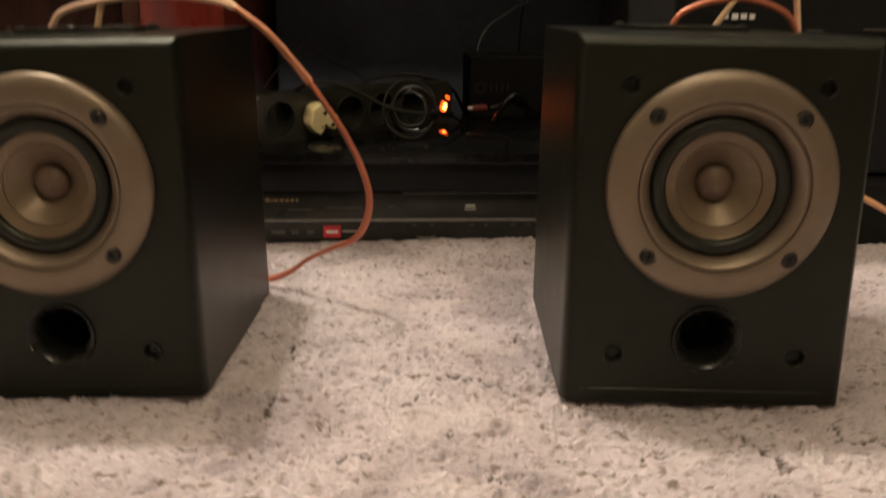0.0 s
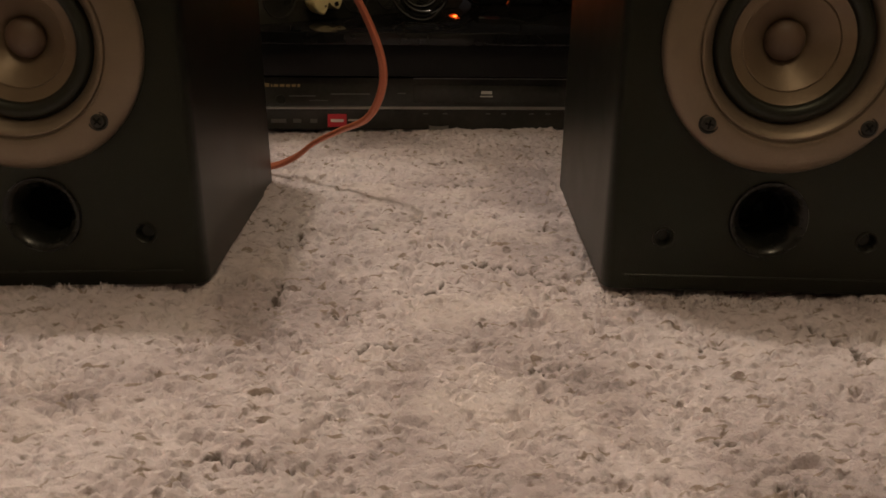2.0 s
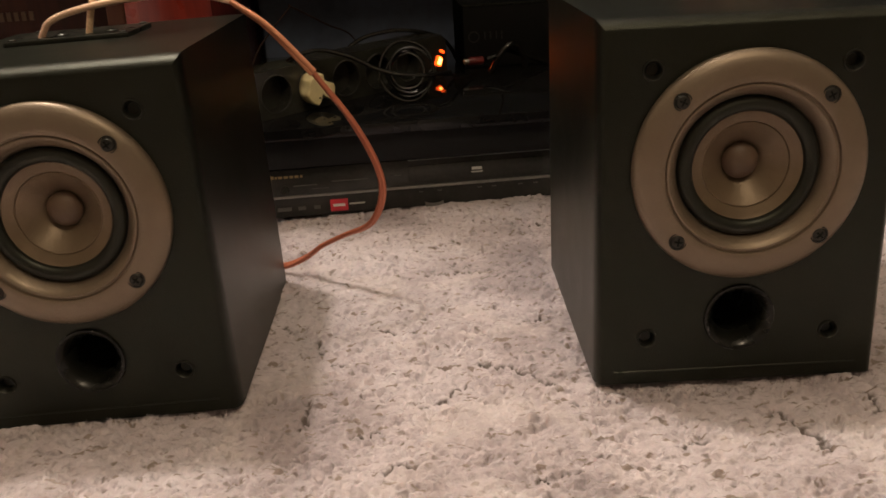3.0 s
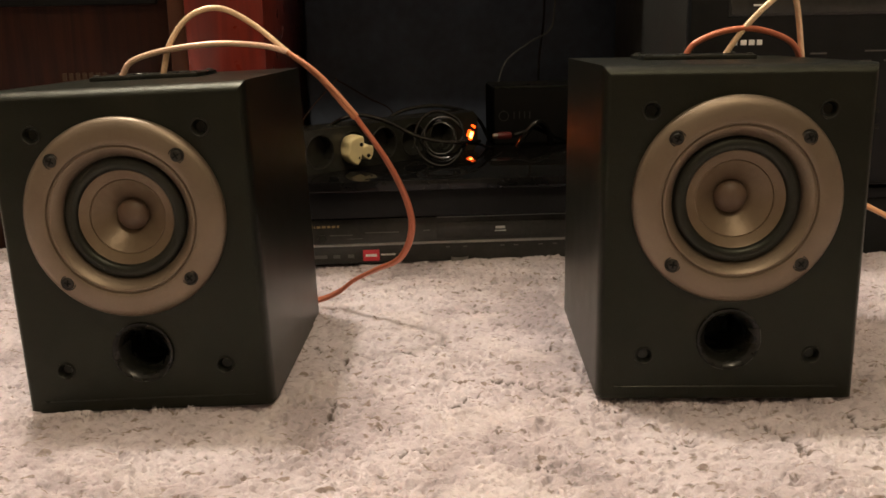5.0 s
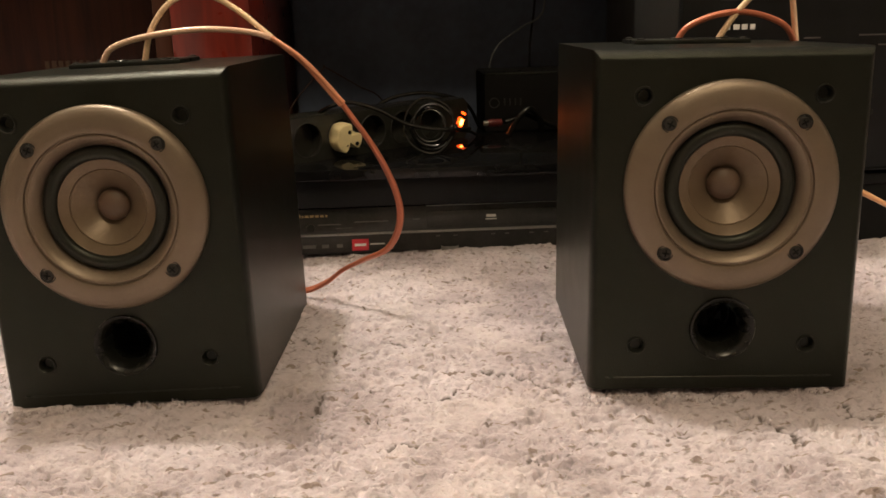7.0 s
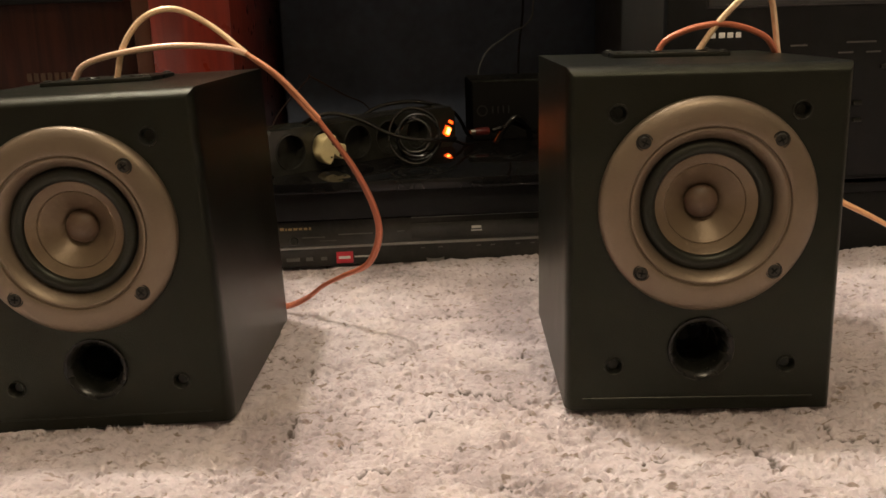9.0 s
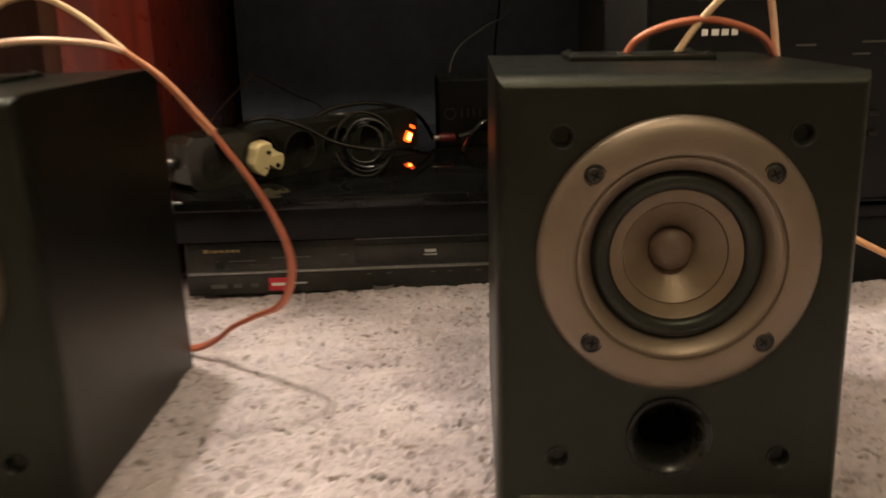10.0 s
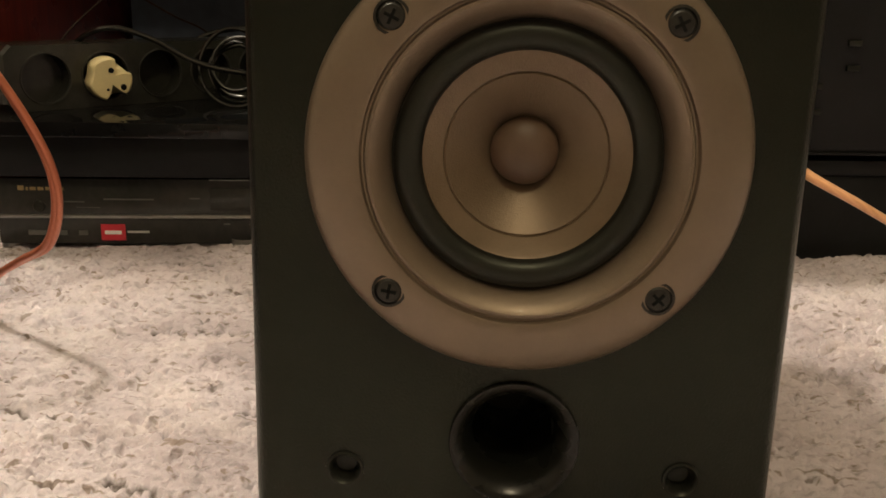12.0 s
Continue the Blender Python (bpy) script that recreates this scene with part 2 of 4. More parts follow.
def carpet_material():
    """Cut-pile carpet: cream and grey-taupe patches, dark flecks, and thin broken dark lines."""
    mat = bpy.data.materials.new("cut_pile_carpet")
    mat.use_nodes = True
    N, L = mat.node_tree.nodes, mat.node_tree.links
    b = N["Principled BSDF"]
    co = N.new("ShaderNodeTexCoord")

    def tex(scale, detail, dist=0.0, stretch=(1, 1, 0.0)):
        mp = N.new("ShaderNodeMapping")
        mp.inputs["Scale"].default_value = stretch
        L.new(co.outputs["Object"], mp.inputs["Vector"])
        t = N.new("ShaderNodeTexNoise")
        t.inputs["Scale"].default_value, t.inputs["Detail"].default_value, t.inputs["Distortion"].default_value = scale, detail, dist
        L.new(mp.outputs[0], t.inputs["Vector"])
        return t.outputs["Fac"]

    def ramp(fac, *stops):
        r = N.new("ShaderNodeValToRGB")
        r.color_ramp.elements[0].position, r.color_ramp.elements[1].position = stops[0][0], stops[-1][0]
        r.color_ramp.elements[0].color, r.color_ramp.elements[1].color = (*stops[0][1], 1), (*stops[-1][1], 1)
        for p, c in stops[1:-1]:
            r.color_ramp.elements.new(p).color = (*c, 1)
        L.new(fac, r.inputs[0])
        return r.outputs[0]

    def mixed(fac, a, bb, mode="MIX"):
        m = N.new("ShaderNodeMix")
        m.data_type, m.blend_type = "RGBA", mode
        if isinstance(fac, float):
            m.inputs["Factor"].default_value = fac
        else:
            L.new(fac, m.inputs["Factor"])
        for key, val in (("A", a), ("B", bb)):
            if isinstance(val, tuple):
                m.inputs[key].default_value = (*val, 1)
            else:
                L.new(val, m.inputs[key])
        return m.outputs["Result"]

    g = lambda v: (v, v, v)
    patches = ramp(tex(9, 5, 0.8), (0.36, (0.41, 0.358, 0.372)), (0.47, (0.53, 0.470, 0.490)), (0.62, (0.62, 0.560, 0.585)))
    flecks = ramp(tex(120, 3, 0.6, (0.6, 1.25, 0)), (0.61, g(0)), (0.66, g(0.85)))
    col = mixed(flecks, patches, (0.25, 0.195, 0.16))
    speck = N.new("ShaderNodeTexVoronoi")
    speck.inputs["Scale"].default_value = 140
    jolt = N.new("ShaderNodeTexNoise")
    jolt.inputs["Scale"].default_value, jolt.inputs["Detail"].default_value = 170, 3
    L.new(co.outputs["Object"], jolt.inputs["Vector"])
    moved = N.new("ShaderNodeVectorMath")
    moved.operation = "MULTIPLY_ADD"
    L.new(jolt.outputs["Color"], moved.inputs[0])
    moved.inputs[1].default_value = (0.010, 0.007, 0)
    L.new(co.outputs["Object"], moved.inputs[2])
    squash = N.new("ShaderNodeMapping")
    squash.inputs["Scale"].default_value = (0.72, 1.2, 0)
    L.new(moved.outputs[0], squash.inputs["Vector"])
    L.new(squash.outputs[0], speck.inputs["Vector"])
    chosen = ramp(speck.outputs["Color"], (0.40, g(0)), (0.56, g(0.74)))
    col = mixed(mixed(1.0, ramp(speck.outputs["Distance"], (0.15, g(1)), (0.32, g(0))), chosen, "MULTIPLY"), col, (0.205, 0.16, 0.142))
    yarn = ramp(tex(190, 2, 0.4, (0.7, 1.3, 0)), (0.32, g(0.74)), (0.44, g(0.98)), (0.66, g(1.05)))
    col = mixed(1.0, col, yarn, "MULTIPLY")
    # broken vein lines
    warp = N.new("ShaderNodeTexNoise")
    warp.inputs["Scale"].default_value, warp.inputs["Detail"].default_value = 11, 4
    L.new(co.outputs["Object"], warp.inputs["Vector"])
    sub = N.new("ShaderNodeVectorMath")
    sub.operation = "MULTIPLY_ADD"
    L.new(warp.outputs["Color"], sub.inputs[0])
    sub.inputs[1].default_value = (0.12, 0.12, 0)
    L.new(co.outputs["Object"], sub.inputs[2])
    flat = N.new("ShaderNodeMapping")
    flat.inputs["Scale"].default_value = (1, 1, 0)
    L.new(sub.outputs[0], flat.inputs["Vector"])
    vor = N.new("ShaderNodeTexVoronoi")
    vor.feature = "DISTANCE_TO_EDGE"
    vor.inputs["Scale"].default_value = 9
    L.new(flat.outputs[0], vor.inputs["Vector"])
    line = ramp(vor.outputs["Distance"], (0.012, g(1)), (0.04, g(0)))
    gate = ramp(tex(16, 3), (0.5, g(0)), (0.62, g(1)))
    vein = mixed(1.0, line, gate, "MULTIPLY")
    veins = mixed(1.0, vein, (0.16, 0.16, 0.16), "MULTIPLY")
    col = mixed(veins, col, (0.22, 0.18, 0.15))
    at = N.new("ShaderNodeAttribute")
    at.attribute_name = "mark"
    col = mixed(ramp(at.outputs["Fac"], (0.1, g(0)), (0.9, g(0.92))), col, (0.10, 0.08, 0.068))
    pale = mixed(1.0, ramp(vor.outputs["Distance"], (0.03, g(1)), (0.12, g(0))), ramp(tex(13, 2), (0.42, g(0.45)), (0.52, g(0))), "MULTIPLY")
    col = mixed(pale, col, (0.67, 0.605, 0.60))
    geo = N.new("ShaderNodeNewGeometry")
    tone = ramp(geo.outputs["Random Per Island"], (0.0, g(0.84)), (0.5, g(1.0)), (1.0, g(1.10)))
    col = mixed(1.0, col, tone, "MULTIPLY")
    L.new(col, b.inputs["Base Color"])
    b.inputs["Roughness"].default_value = 0.95
    b.inputs["Specular IOR Level"].default_value = 0.15
    b.inputs["Subsurface Weight"].default_value = 0.2
    b.inputs["Subsurface Radius"].default_value = (0.0022, 0.0018, 0.0016)
    b.inputs["Subsurface Scale"].default_value = 1.0
    b.inputs["Sheen Weight"].default_value = 0.12
    b.inputs["Sheen Roughness"].default_value = 0.5
    fib = N.new("ShaderNodeTexNoise")
    fib.inputs["Scale"].default_value, fib.inputs["Detail"].default_value = 600, 4
    L.new(co.outputs["Object"], fib.inputs["Vector"])
    bp = N.new("ShaderNodeBump")
    bp.inputs["Strength"].default_value, bp.inputs["Distance"].default_value = 0.8, 0.0018
    L.new(fib.outputs["Fac"], bp.inputs["Height"])
    L.new(bp.outputs[0], b.inputs["Normal"])
    return mat


carpet_mat = carpet_material()

# ---- the room ----
FLOOR_Z = -0.016
tagged(obj("floor", box(-2.2, 2.4, -2.4, 1.75, FLOOR_Z - 0.1, FLOOR_Z), parquet), "brown wooden parquet floor under the carpet", "floor", kind="structure")
tagged(obj("wall_north", box(-2.2, 2.4, 1.75, 1.85, FLOOR_Z, 2.6), plaster), "plain warm wall behind the cabinets", "wall", kind="structure")
tagged(obj("wall_south", box(-2.2, 2.4, -2.5, -2.4, FLOOR_Z, 2.6), plaster), "plain warm wall of the room", "wall", kind="structure")
tagged(obj("wall_west", box(-2.3, -2.2, -2.5, 1.85, FLOOR_Z, 2.6), plaster), "plain warm wall of the room", "wall", kind="structure")
tagged(obj("wall_east", box(2.4, 2.5, -2.5, 1.85, FLOOR_Z, 2.6), plaster), "plain warm wall of the room", "wall", kind="structure")
tagged(obj("ceiling", box(-2.3, 2.5, -2.5, 1.85, 2.6, 2.7), ceiling_mat), "plain white painted ceiling", "ceiling", kind="structure")


# ---- carpet ----
def pile_height(x, y):
    """Uneven pile: soft waves and lumps, in metres."""
    h = 0.0012 * np.sin(x * 23 + 1.7 * np.sin(y * 17)) + 0.0010 * np.sin(y * 31 + 2.1 * np.sin(x * 13))
    h += 0.014 * (np.maximum(x, -0.30) - 0.08)
    u, v = x + 0.004 * np.sin(y * 190), y + 0.004 * np.sin(x * 170)
    h += 0.0007 * np.sin(u * 390 + 2.2 * np.sin(v * 140)) * np.sin(v * 520 + 2.0 * np.sin(u * 120))
    h += 0.0008 * np.sin(x * 71 + 3 * np.sin(y * 53)) * np.sin(y * 83 + 2 * np.sin(x * 61))
    return h


def grid_mesh(name, xs, ys, z):
    nx, ny = len(xs), len(ys)
    X, Y = np.meshgrid(xs, ys)
    co = np.stack([X, Y, z(X, Y)], -1).reshape(-1, 3)
    i = (np.arange(ny - 1)[:, None] * nx + np.arange(nx - 1)[None, :]).ravel()
    faces = np.stack([i, i + 1, i + nx + 1, i + nx], 1)
    return mesh_from(name, co, faces)


def mesh_from(name, co, faces):
    me = bpy.data.meshes.new(name)
    k = faces.shape[1]
    me.vertices.add(len(co))
    me.vertices.foreach_set("co", co.astype(np.float32).ravel())
    me.loops.add(faces.size)
    me.loops.foreach_set("vertex_index", faces.astype(np.int32).ravel())
    me.polygons.add(len(faces))
    me.polygons.foreach_set("loop_start", np.arange(0, faces.size, k, dtype=np.int32))
    me.polygons.foreach_set("use_smooth", np.ones(len(faces), dtype=bool))
    me.update(calc_edges=True)
    return me


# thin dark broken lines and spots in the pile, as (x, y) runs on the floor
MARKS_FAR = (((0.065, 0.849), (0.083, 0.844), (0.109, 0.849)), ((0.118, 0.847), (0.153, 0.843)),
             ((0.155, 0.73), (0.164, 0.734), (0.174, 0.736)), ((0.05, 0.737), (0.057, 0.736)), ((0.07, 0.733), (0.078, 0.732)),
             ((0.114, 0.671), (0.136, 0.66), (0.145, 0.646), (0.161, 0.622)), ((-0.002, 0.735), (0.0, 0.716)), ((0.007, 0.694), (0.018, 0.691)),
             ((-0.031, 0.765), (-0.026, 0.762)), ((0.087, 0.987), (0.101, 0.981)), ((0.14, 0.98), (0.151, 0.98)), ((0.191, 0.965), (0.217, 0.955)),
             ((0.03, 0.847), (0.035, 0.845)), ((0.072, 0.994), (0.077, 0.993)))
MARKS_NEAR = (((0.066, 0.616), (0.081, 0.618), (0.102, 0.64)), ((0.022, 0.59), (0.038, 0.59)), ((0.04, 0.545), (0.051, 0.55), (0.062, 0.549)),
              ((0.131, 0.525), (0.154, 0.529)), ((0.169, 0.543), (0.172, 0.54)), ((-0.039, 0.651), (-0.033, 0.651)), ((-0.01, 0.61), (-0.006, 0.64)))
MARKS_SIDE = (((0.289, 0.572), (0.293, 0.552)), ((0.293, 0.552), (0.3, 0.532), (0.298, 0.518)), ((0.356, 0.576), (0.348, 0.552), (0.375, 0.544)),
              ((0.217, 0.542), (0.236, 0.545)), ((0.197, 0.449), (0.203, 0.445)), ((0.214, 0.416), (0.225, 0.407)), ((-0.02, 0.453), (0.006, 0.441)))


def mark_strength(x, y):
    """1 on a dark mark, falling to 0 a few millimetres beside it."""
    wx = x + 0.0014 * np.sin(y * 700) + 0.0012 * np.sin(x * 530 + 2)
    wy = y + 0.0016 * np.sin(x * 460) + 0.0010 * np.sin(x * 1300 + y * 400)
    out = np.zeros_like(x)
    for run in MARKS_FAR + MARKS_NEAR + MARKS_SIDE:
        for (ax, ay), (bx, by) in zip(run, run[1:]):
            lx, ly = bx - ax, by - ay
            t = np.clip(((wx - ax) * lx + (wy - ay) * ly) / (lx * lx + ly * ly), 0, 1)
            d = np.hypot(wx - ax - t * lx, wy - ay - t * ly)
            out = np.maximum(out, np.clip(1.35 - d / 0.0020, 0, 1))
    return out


def with_marks(me):
    co = np.empty(len(me.vertices) * 3, dtype=np.float32)
    me.vertices.foreach_get("co", co)
    co = co.reshape(-1, 3)
    attr = me.attributes.new("mark", "FLOAT", "POINT")
    attr.data.foreach_set("value", mark_strength(co[:, 0], co[:, 1]).astype(np.float32))


def value_noise(x, y, seed):
    """Smooth noise of unit cell, 0 to 1."""
    lattice = np.random.default_rng(seed).random((512, 512))
    xi, yi = np.floor(x).astype(int), np.floor(y).astype(int)
    fx, fy = x - xi, y - yi
    fx, fy = fx * fx * (3 - 2 * fx), fy * fy * (3 - 2 * fy)
    a, b = lattice[yi % 512, xi % 512], lattice[yi % 512, (xi + 1) % 512]
    c, d = lattice[(yi + 1) % 512, xi % 512], lattice[(yi + 1) % 512, (xi + 1) % 512]
    return (a * (1 - fx) + b * fx) * (1 - fy) + (c * (1 - fx) + d * fx) * fy


def domes(x, y, seed, blend):
    """Rounded yarn lumps of unit cell, melted together by blend; about 0 at the top, below 0 between."""
    rng = np.random.default_rng(seed)
    jx, jy, top = rng.random((512, 512)), rng.random((512, 512)), rng.random((512, 512))
    xi, yi = np.floor(x).astype(int), np.floor(y).astype(int)
    total = np.zeros_like(x)
    for ox in (-1, 0, 1):
        for oy in (-1, 0, 1):
            a, b = (yi + oy) % 512, (xi + ox) % 512
            d = (xi + ox + jx[a, b] - x) ** 2 + (yi + oy + jy[a, b] - y) ** 2
            total += np.exp((0.45 * top[a, b] - d) / blend)
    return blend * np.log(total) - 0.3


def plush_z(X, Y):
    """Height of the brushed pile: soft lumps, broken creases and a few pits."""
    wx = X + 0.010 * value_noise(X * 60 + 90, Y * 60 + 90, 11) + 0.0035 * value_noise(X * 210 + 40, Y * 210 + 40, 12)
    wy = Y + 0.010 * value_noise(X * 60 + 80, Y * 60 + 90, 13) + 0.0035 * value_noise(X * 210 + 80, Y * 210 + 40, 14)
    h = pile_height(X, Y)
    h += 0.0022 * (value_noise(wx * 55 + 90, wy * 85 + 50, 1) - 0.5)
    lumps = domes(wx * 150 + 150, wy * 240 + 50, 2, 0.05)
    h += 0.0027 * lumps + 0.0010 * domes(wx * 330 + 250, wy * 360 + 50, 3, 0.05)
    loose = np.clip(3 * value_noise(X * 70 + 300, Y * 95 + 50, 8) - 0.9, 0, 1)
    h -= 0.0014 * np.clip((-lumps - 0.20) / 0.10, 0, 1) * loose
    slit = value_noise(wx * 165 + 400, wy * 360 + 60, 9) + 0.16 * loose
    h -= 0.0042 * np.clip((slit - 0.84) / 0.14, 0, 1)
    h += 0.0004 * (value_noise(X * 900 + 900, Y * 900 + 50, 4) - 0.5)
    crease = 1 - np.abs(2 * value_noise(wx * 60 + 90, wy * 105 + 50, 5) - 1)
    gate = np.clip(4 * value_noise(X * 38 + 50, Y * 52 + 50, 6) - 2.0, 0, 1)
    h -= 0.0016 * np.clip((crease - 0.82) / 0.18, 0, 1) * gate
    pit = value_noise(wx * 120 + 150, wy * 180 + 50, 7)
    h -= 0.0030 * np.clip((pit - 0.86) / 0.14, 0, 1)
    h -= 0.0026 * mark_strength(X, Y)
    return h


def backing_z(X, Y):
    return -0.0065 + pile_height(X, Y)


me = grid_mesh("carpet", np.linspace(-1.0, 1.15, 120), np.linspace(-0.05, 1.34, 90), backing_z)
me.materials.append(carpet_mat)
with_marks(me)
carpet = tagged(new("carpet", me), "beige and grey mottled plush carpet with dark flecks", "carpet", kind="structure")
rows_y = [0.20]
while rows_y[-1] < 1.335:
    rows_y.append(rows_y[-1] + 0.0011 + 0.0016 * max(0.0, rows_y[-1] - 0.35))
me = grid_mesh("carpet_pile", np.linspace(-0.78, 1.0, 1450), np.array(rows_y), plush_z)
me.materials.append(carpet_mat)
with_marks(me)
pile = tagged(new("carpet_pile", me), "brushed plush pile of the carpet", kind="stuff")
pile.parent = carpet


def fuzz(name, x0, x1, y0, y1, count, length, width, seed):
    """Fine yarn ends that stand out of the pile, all in one mesh."""
    rng = np.random.default_rng(seed)
    x, y = rng.uniform(x0, x1, count), rng.uniform(y0, y1, count)
    keep = np.abs(x - (0.10 + 0.05 * y)) < 0.30 + 0.62 * y
    x, y = x[keep], y[keep]
    n = len(x)
    z = plush_z(x, y) - 0.0006
    turn = 1.1 * np.sin(x * 37 + 2 * np.sin(y * 29)) + 0.7 * np.sin(y * 61 + 1.5 * np.sin(x * 43)) + rng.normal(0, 0.9, n) + np.pi * (rng.random(n) < 0.35)
    side = rng.uniform(0, 2 * np.pi, n)
    size = length * rng.uniform(0.5, 1.15, n)
    lean = rng.uniform(0.3, 1.1, n)
    dx, dy, dz = np.cos(turn) * np.sin(lean), np.sin(turn) * np.sin(lean), np.cos(lean)
    w = width * rng.uniform(0.6, 1.3, n)
    sx, sy = np.cos(side) * w, np.sin(side) * w
    V = np.stack([np.stack([x - sx, y - sy, z], 1), np.stack([x + sx, y + sy, z], 1),
                  np.stack([x + sx * 0.9 + dx * size * 0.6, y + sy * 0.9 + dy * size * 0.6, z + dz * size * 0.6], 1),
                  np.stack([x + dx * size, y + dy * size, z + dz * size], 1),
                  np.stack([x - sx * 0.9 + dx * size * 0.6, y - sy * 0.9 + dy * size * 0.6, z + dz * size * 0.6], 1)], 1)
    tri = np.array([(0, 1, 2), (0, 2, 4), (4, 2, 3)])
    F = (tri[None] + (np.arange(n) * 5)[:, None, None]).reshape(-1, 3)
    me = mesh_from(name, V.reshape(-1, 3), F)
    me.materials.append(carpet_mat)
    with_marks(me)
    ob = new(name, me)
    ob.parent = carpet
    return tagged(ob, "fine yarn ends of the carpet pile", kind="stuff")


fuzz("carpet_fuzz", -0.24, -0.05, 0.632, 0.644, 1300, 0.0032, 0.0004, 7)
fuzz("carpet_fuzz", 0.178, 0.372, 0.592, 0.610, 1500, 0.0030, 0.0004, 8)


# ---- loudspeakers ----
W, H, D = 0.1858, 0.2377, 0.2257
DRIVER_Z, PORT_Z = 0.1457, 0.0450
PEGS = ((-0.0595, 0.0326), (0.0595, 0.0326), (-0.0595, 0.2071), (0.0595, 0.2071))
SCREWS = ((-0.0438, 0.0435), (0.0438, 0.0435), (-0.0438, -0.0435), (0.0438, -0.0435))


def cabinet_mesh():
    """A box with rounded front top and side edges, and a baffle with real holes for driver, port and pegs."""
    bm = bmesh.new()
    r, deep_r = 0.0082, 0.0115

    def ring(inset, y, top):
        return [bm.verts.new(p) for p in ((-W / 2 + inset, y, 0.0), (W / 2 - inset, y, 0.0), (W / 2 - inset, y, H - top), (-W / 2 + inset, y, H - top))]

    arc = [(1 - math.sin(a), 1 - math.cos(a)) for a in [radians(v) for v in (0, 11, 22, 34, 46, 58, 70, 80, 90)]]
    rings = [ring(0.0062 * u, deep_r * v, r * u) for u, v in arc]
    rings.append(ring(0.0, D, 0.0))
    for a, b in zip(rings, rings[1:]):
        for k in range(4):
            bm.faces.new((a[k], b[k], b[(k + 1) % 4], a[(k + 1) % 4]))
    bm.faces.new(rings[-1])
    edges = [bm.edges.get((rings[0][k], rings[0][(k + 1) % 4])) for k in range(4)]
    for cx, cz, rad, n, deep in [(0, DRIVER_Z, 0.058, 48, 0.05), (0, PORT_Z, 0.0195, 32, 0.065)] + [(x, z, 0.0058, 16, 0.012) for x, z in PEGS]:
        loop = [bm.verts.new((cx + rad * math.cos(2 * math.pi * k / n), 0, cz + rad * math.sin(2 * math.pi * k / n))) for k in range(n)]
        back = [bm.verts.new(v.co + Vector((0, deep, 0))) for v in loop]
        for k in range(n):
            j = (k + 1) % n
            edges.append(bm.edges.new((loop[k], loop[j])))
            bm.faces.new((loop[k], back[k], back[j], loop[j]))
        bm.faces.new(back)
    bmesh.ops.triangle_fill(bm, edges=edges, use_beauty=True, normal=(0, -1, 0))
    bmesh.ops.recalc_face_normals(bm, faces=bm.faces)
    return bm


def screw_mesh():
    """A sunk dark washer, a domed head, and dark boxes for the shade of its cross slot."""
    bm = lathe([(0.0058, 0.0), (0.0057, 0.0004), (0.0048, 0.0005), (0.0047, -0.0002), (0.0043, 0.0004), (0.0036, 0.0012), (0.0018, 0.0016), (0, 0.0017)], 20)
    for f in bm.faces:
        f.material_index = 0
    # no slot is cut: raised dark boxes stand in for its shade
    for a, b in ((0.0025, 0.0005), (0.0005, 0.0025)):
        n0 = len(bm.faces)
        box(-a, a, -0.0019, -0.0013, -b, b, bm=bm)
        bm.faces.ensure_lookup_table()
        for f in bm.faces[n0:]:
            f.material_index = 1
    return bm


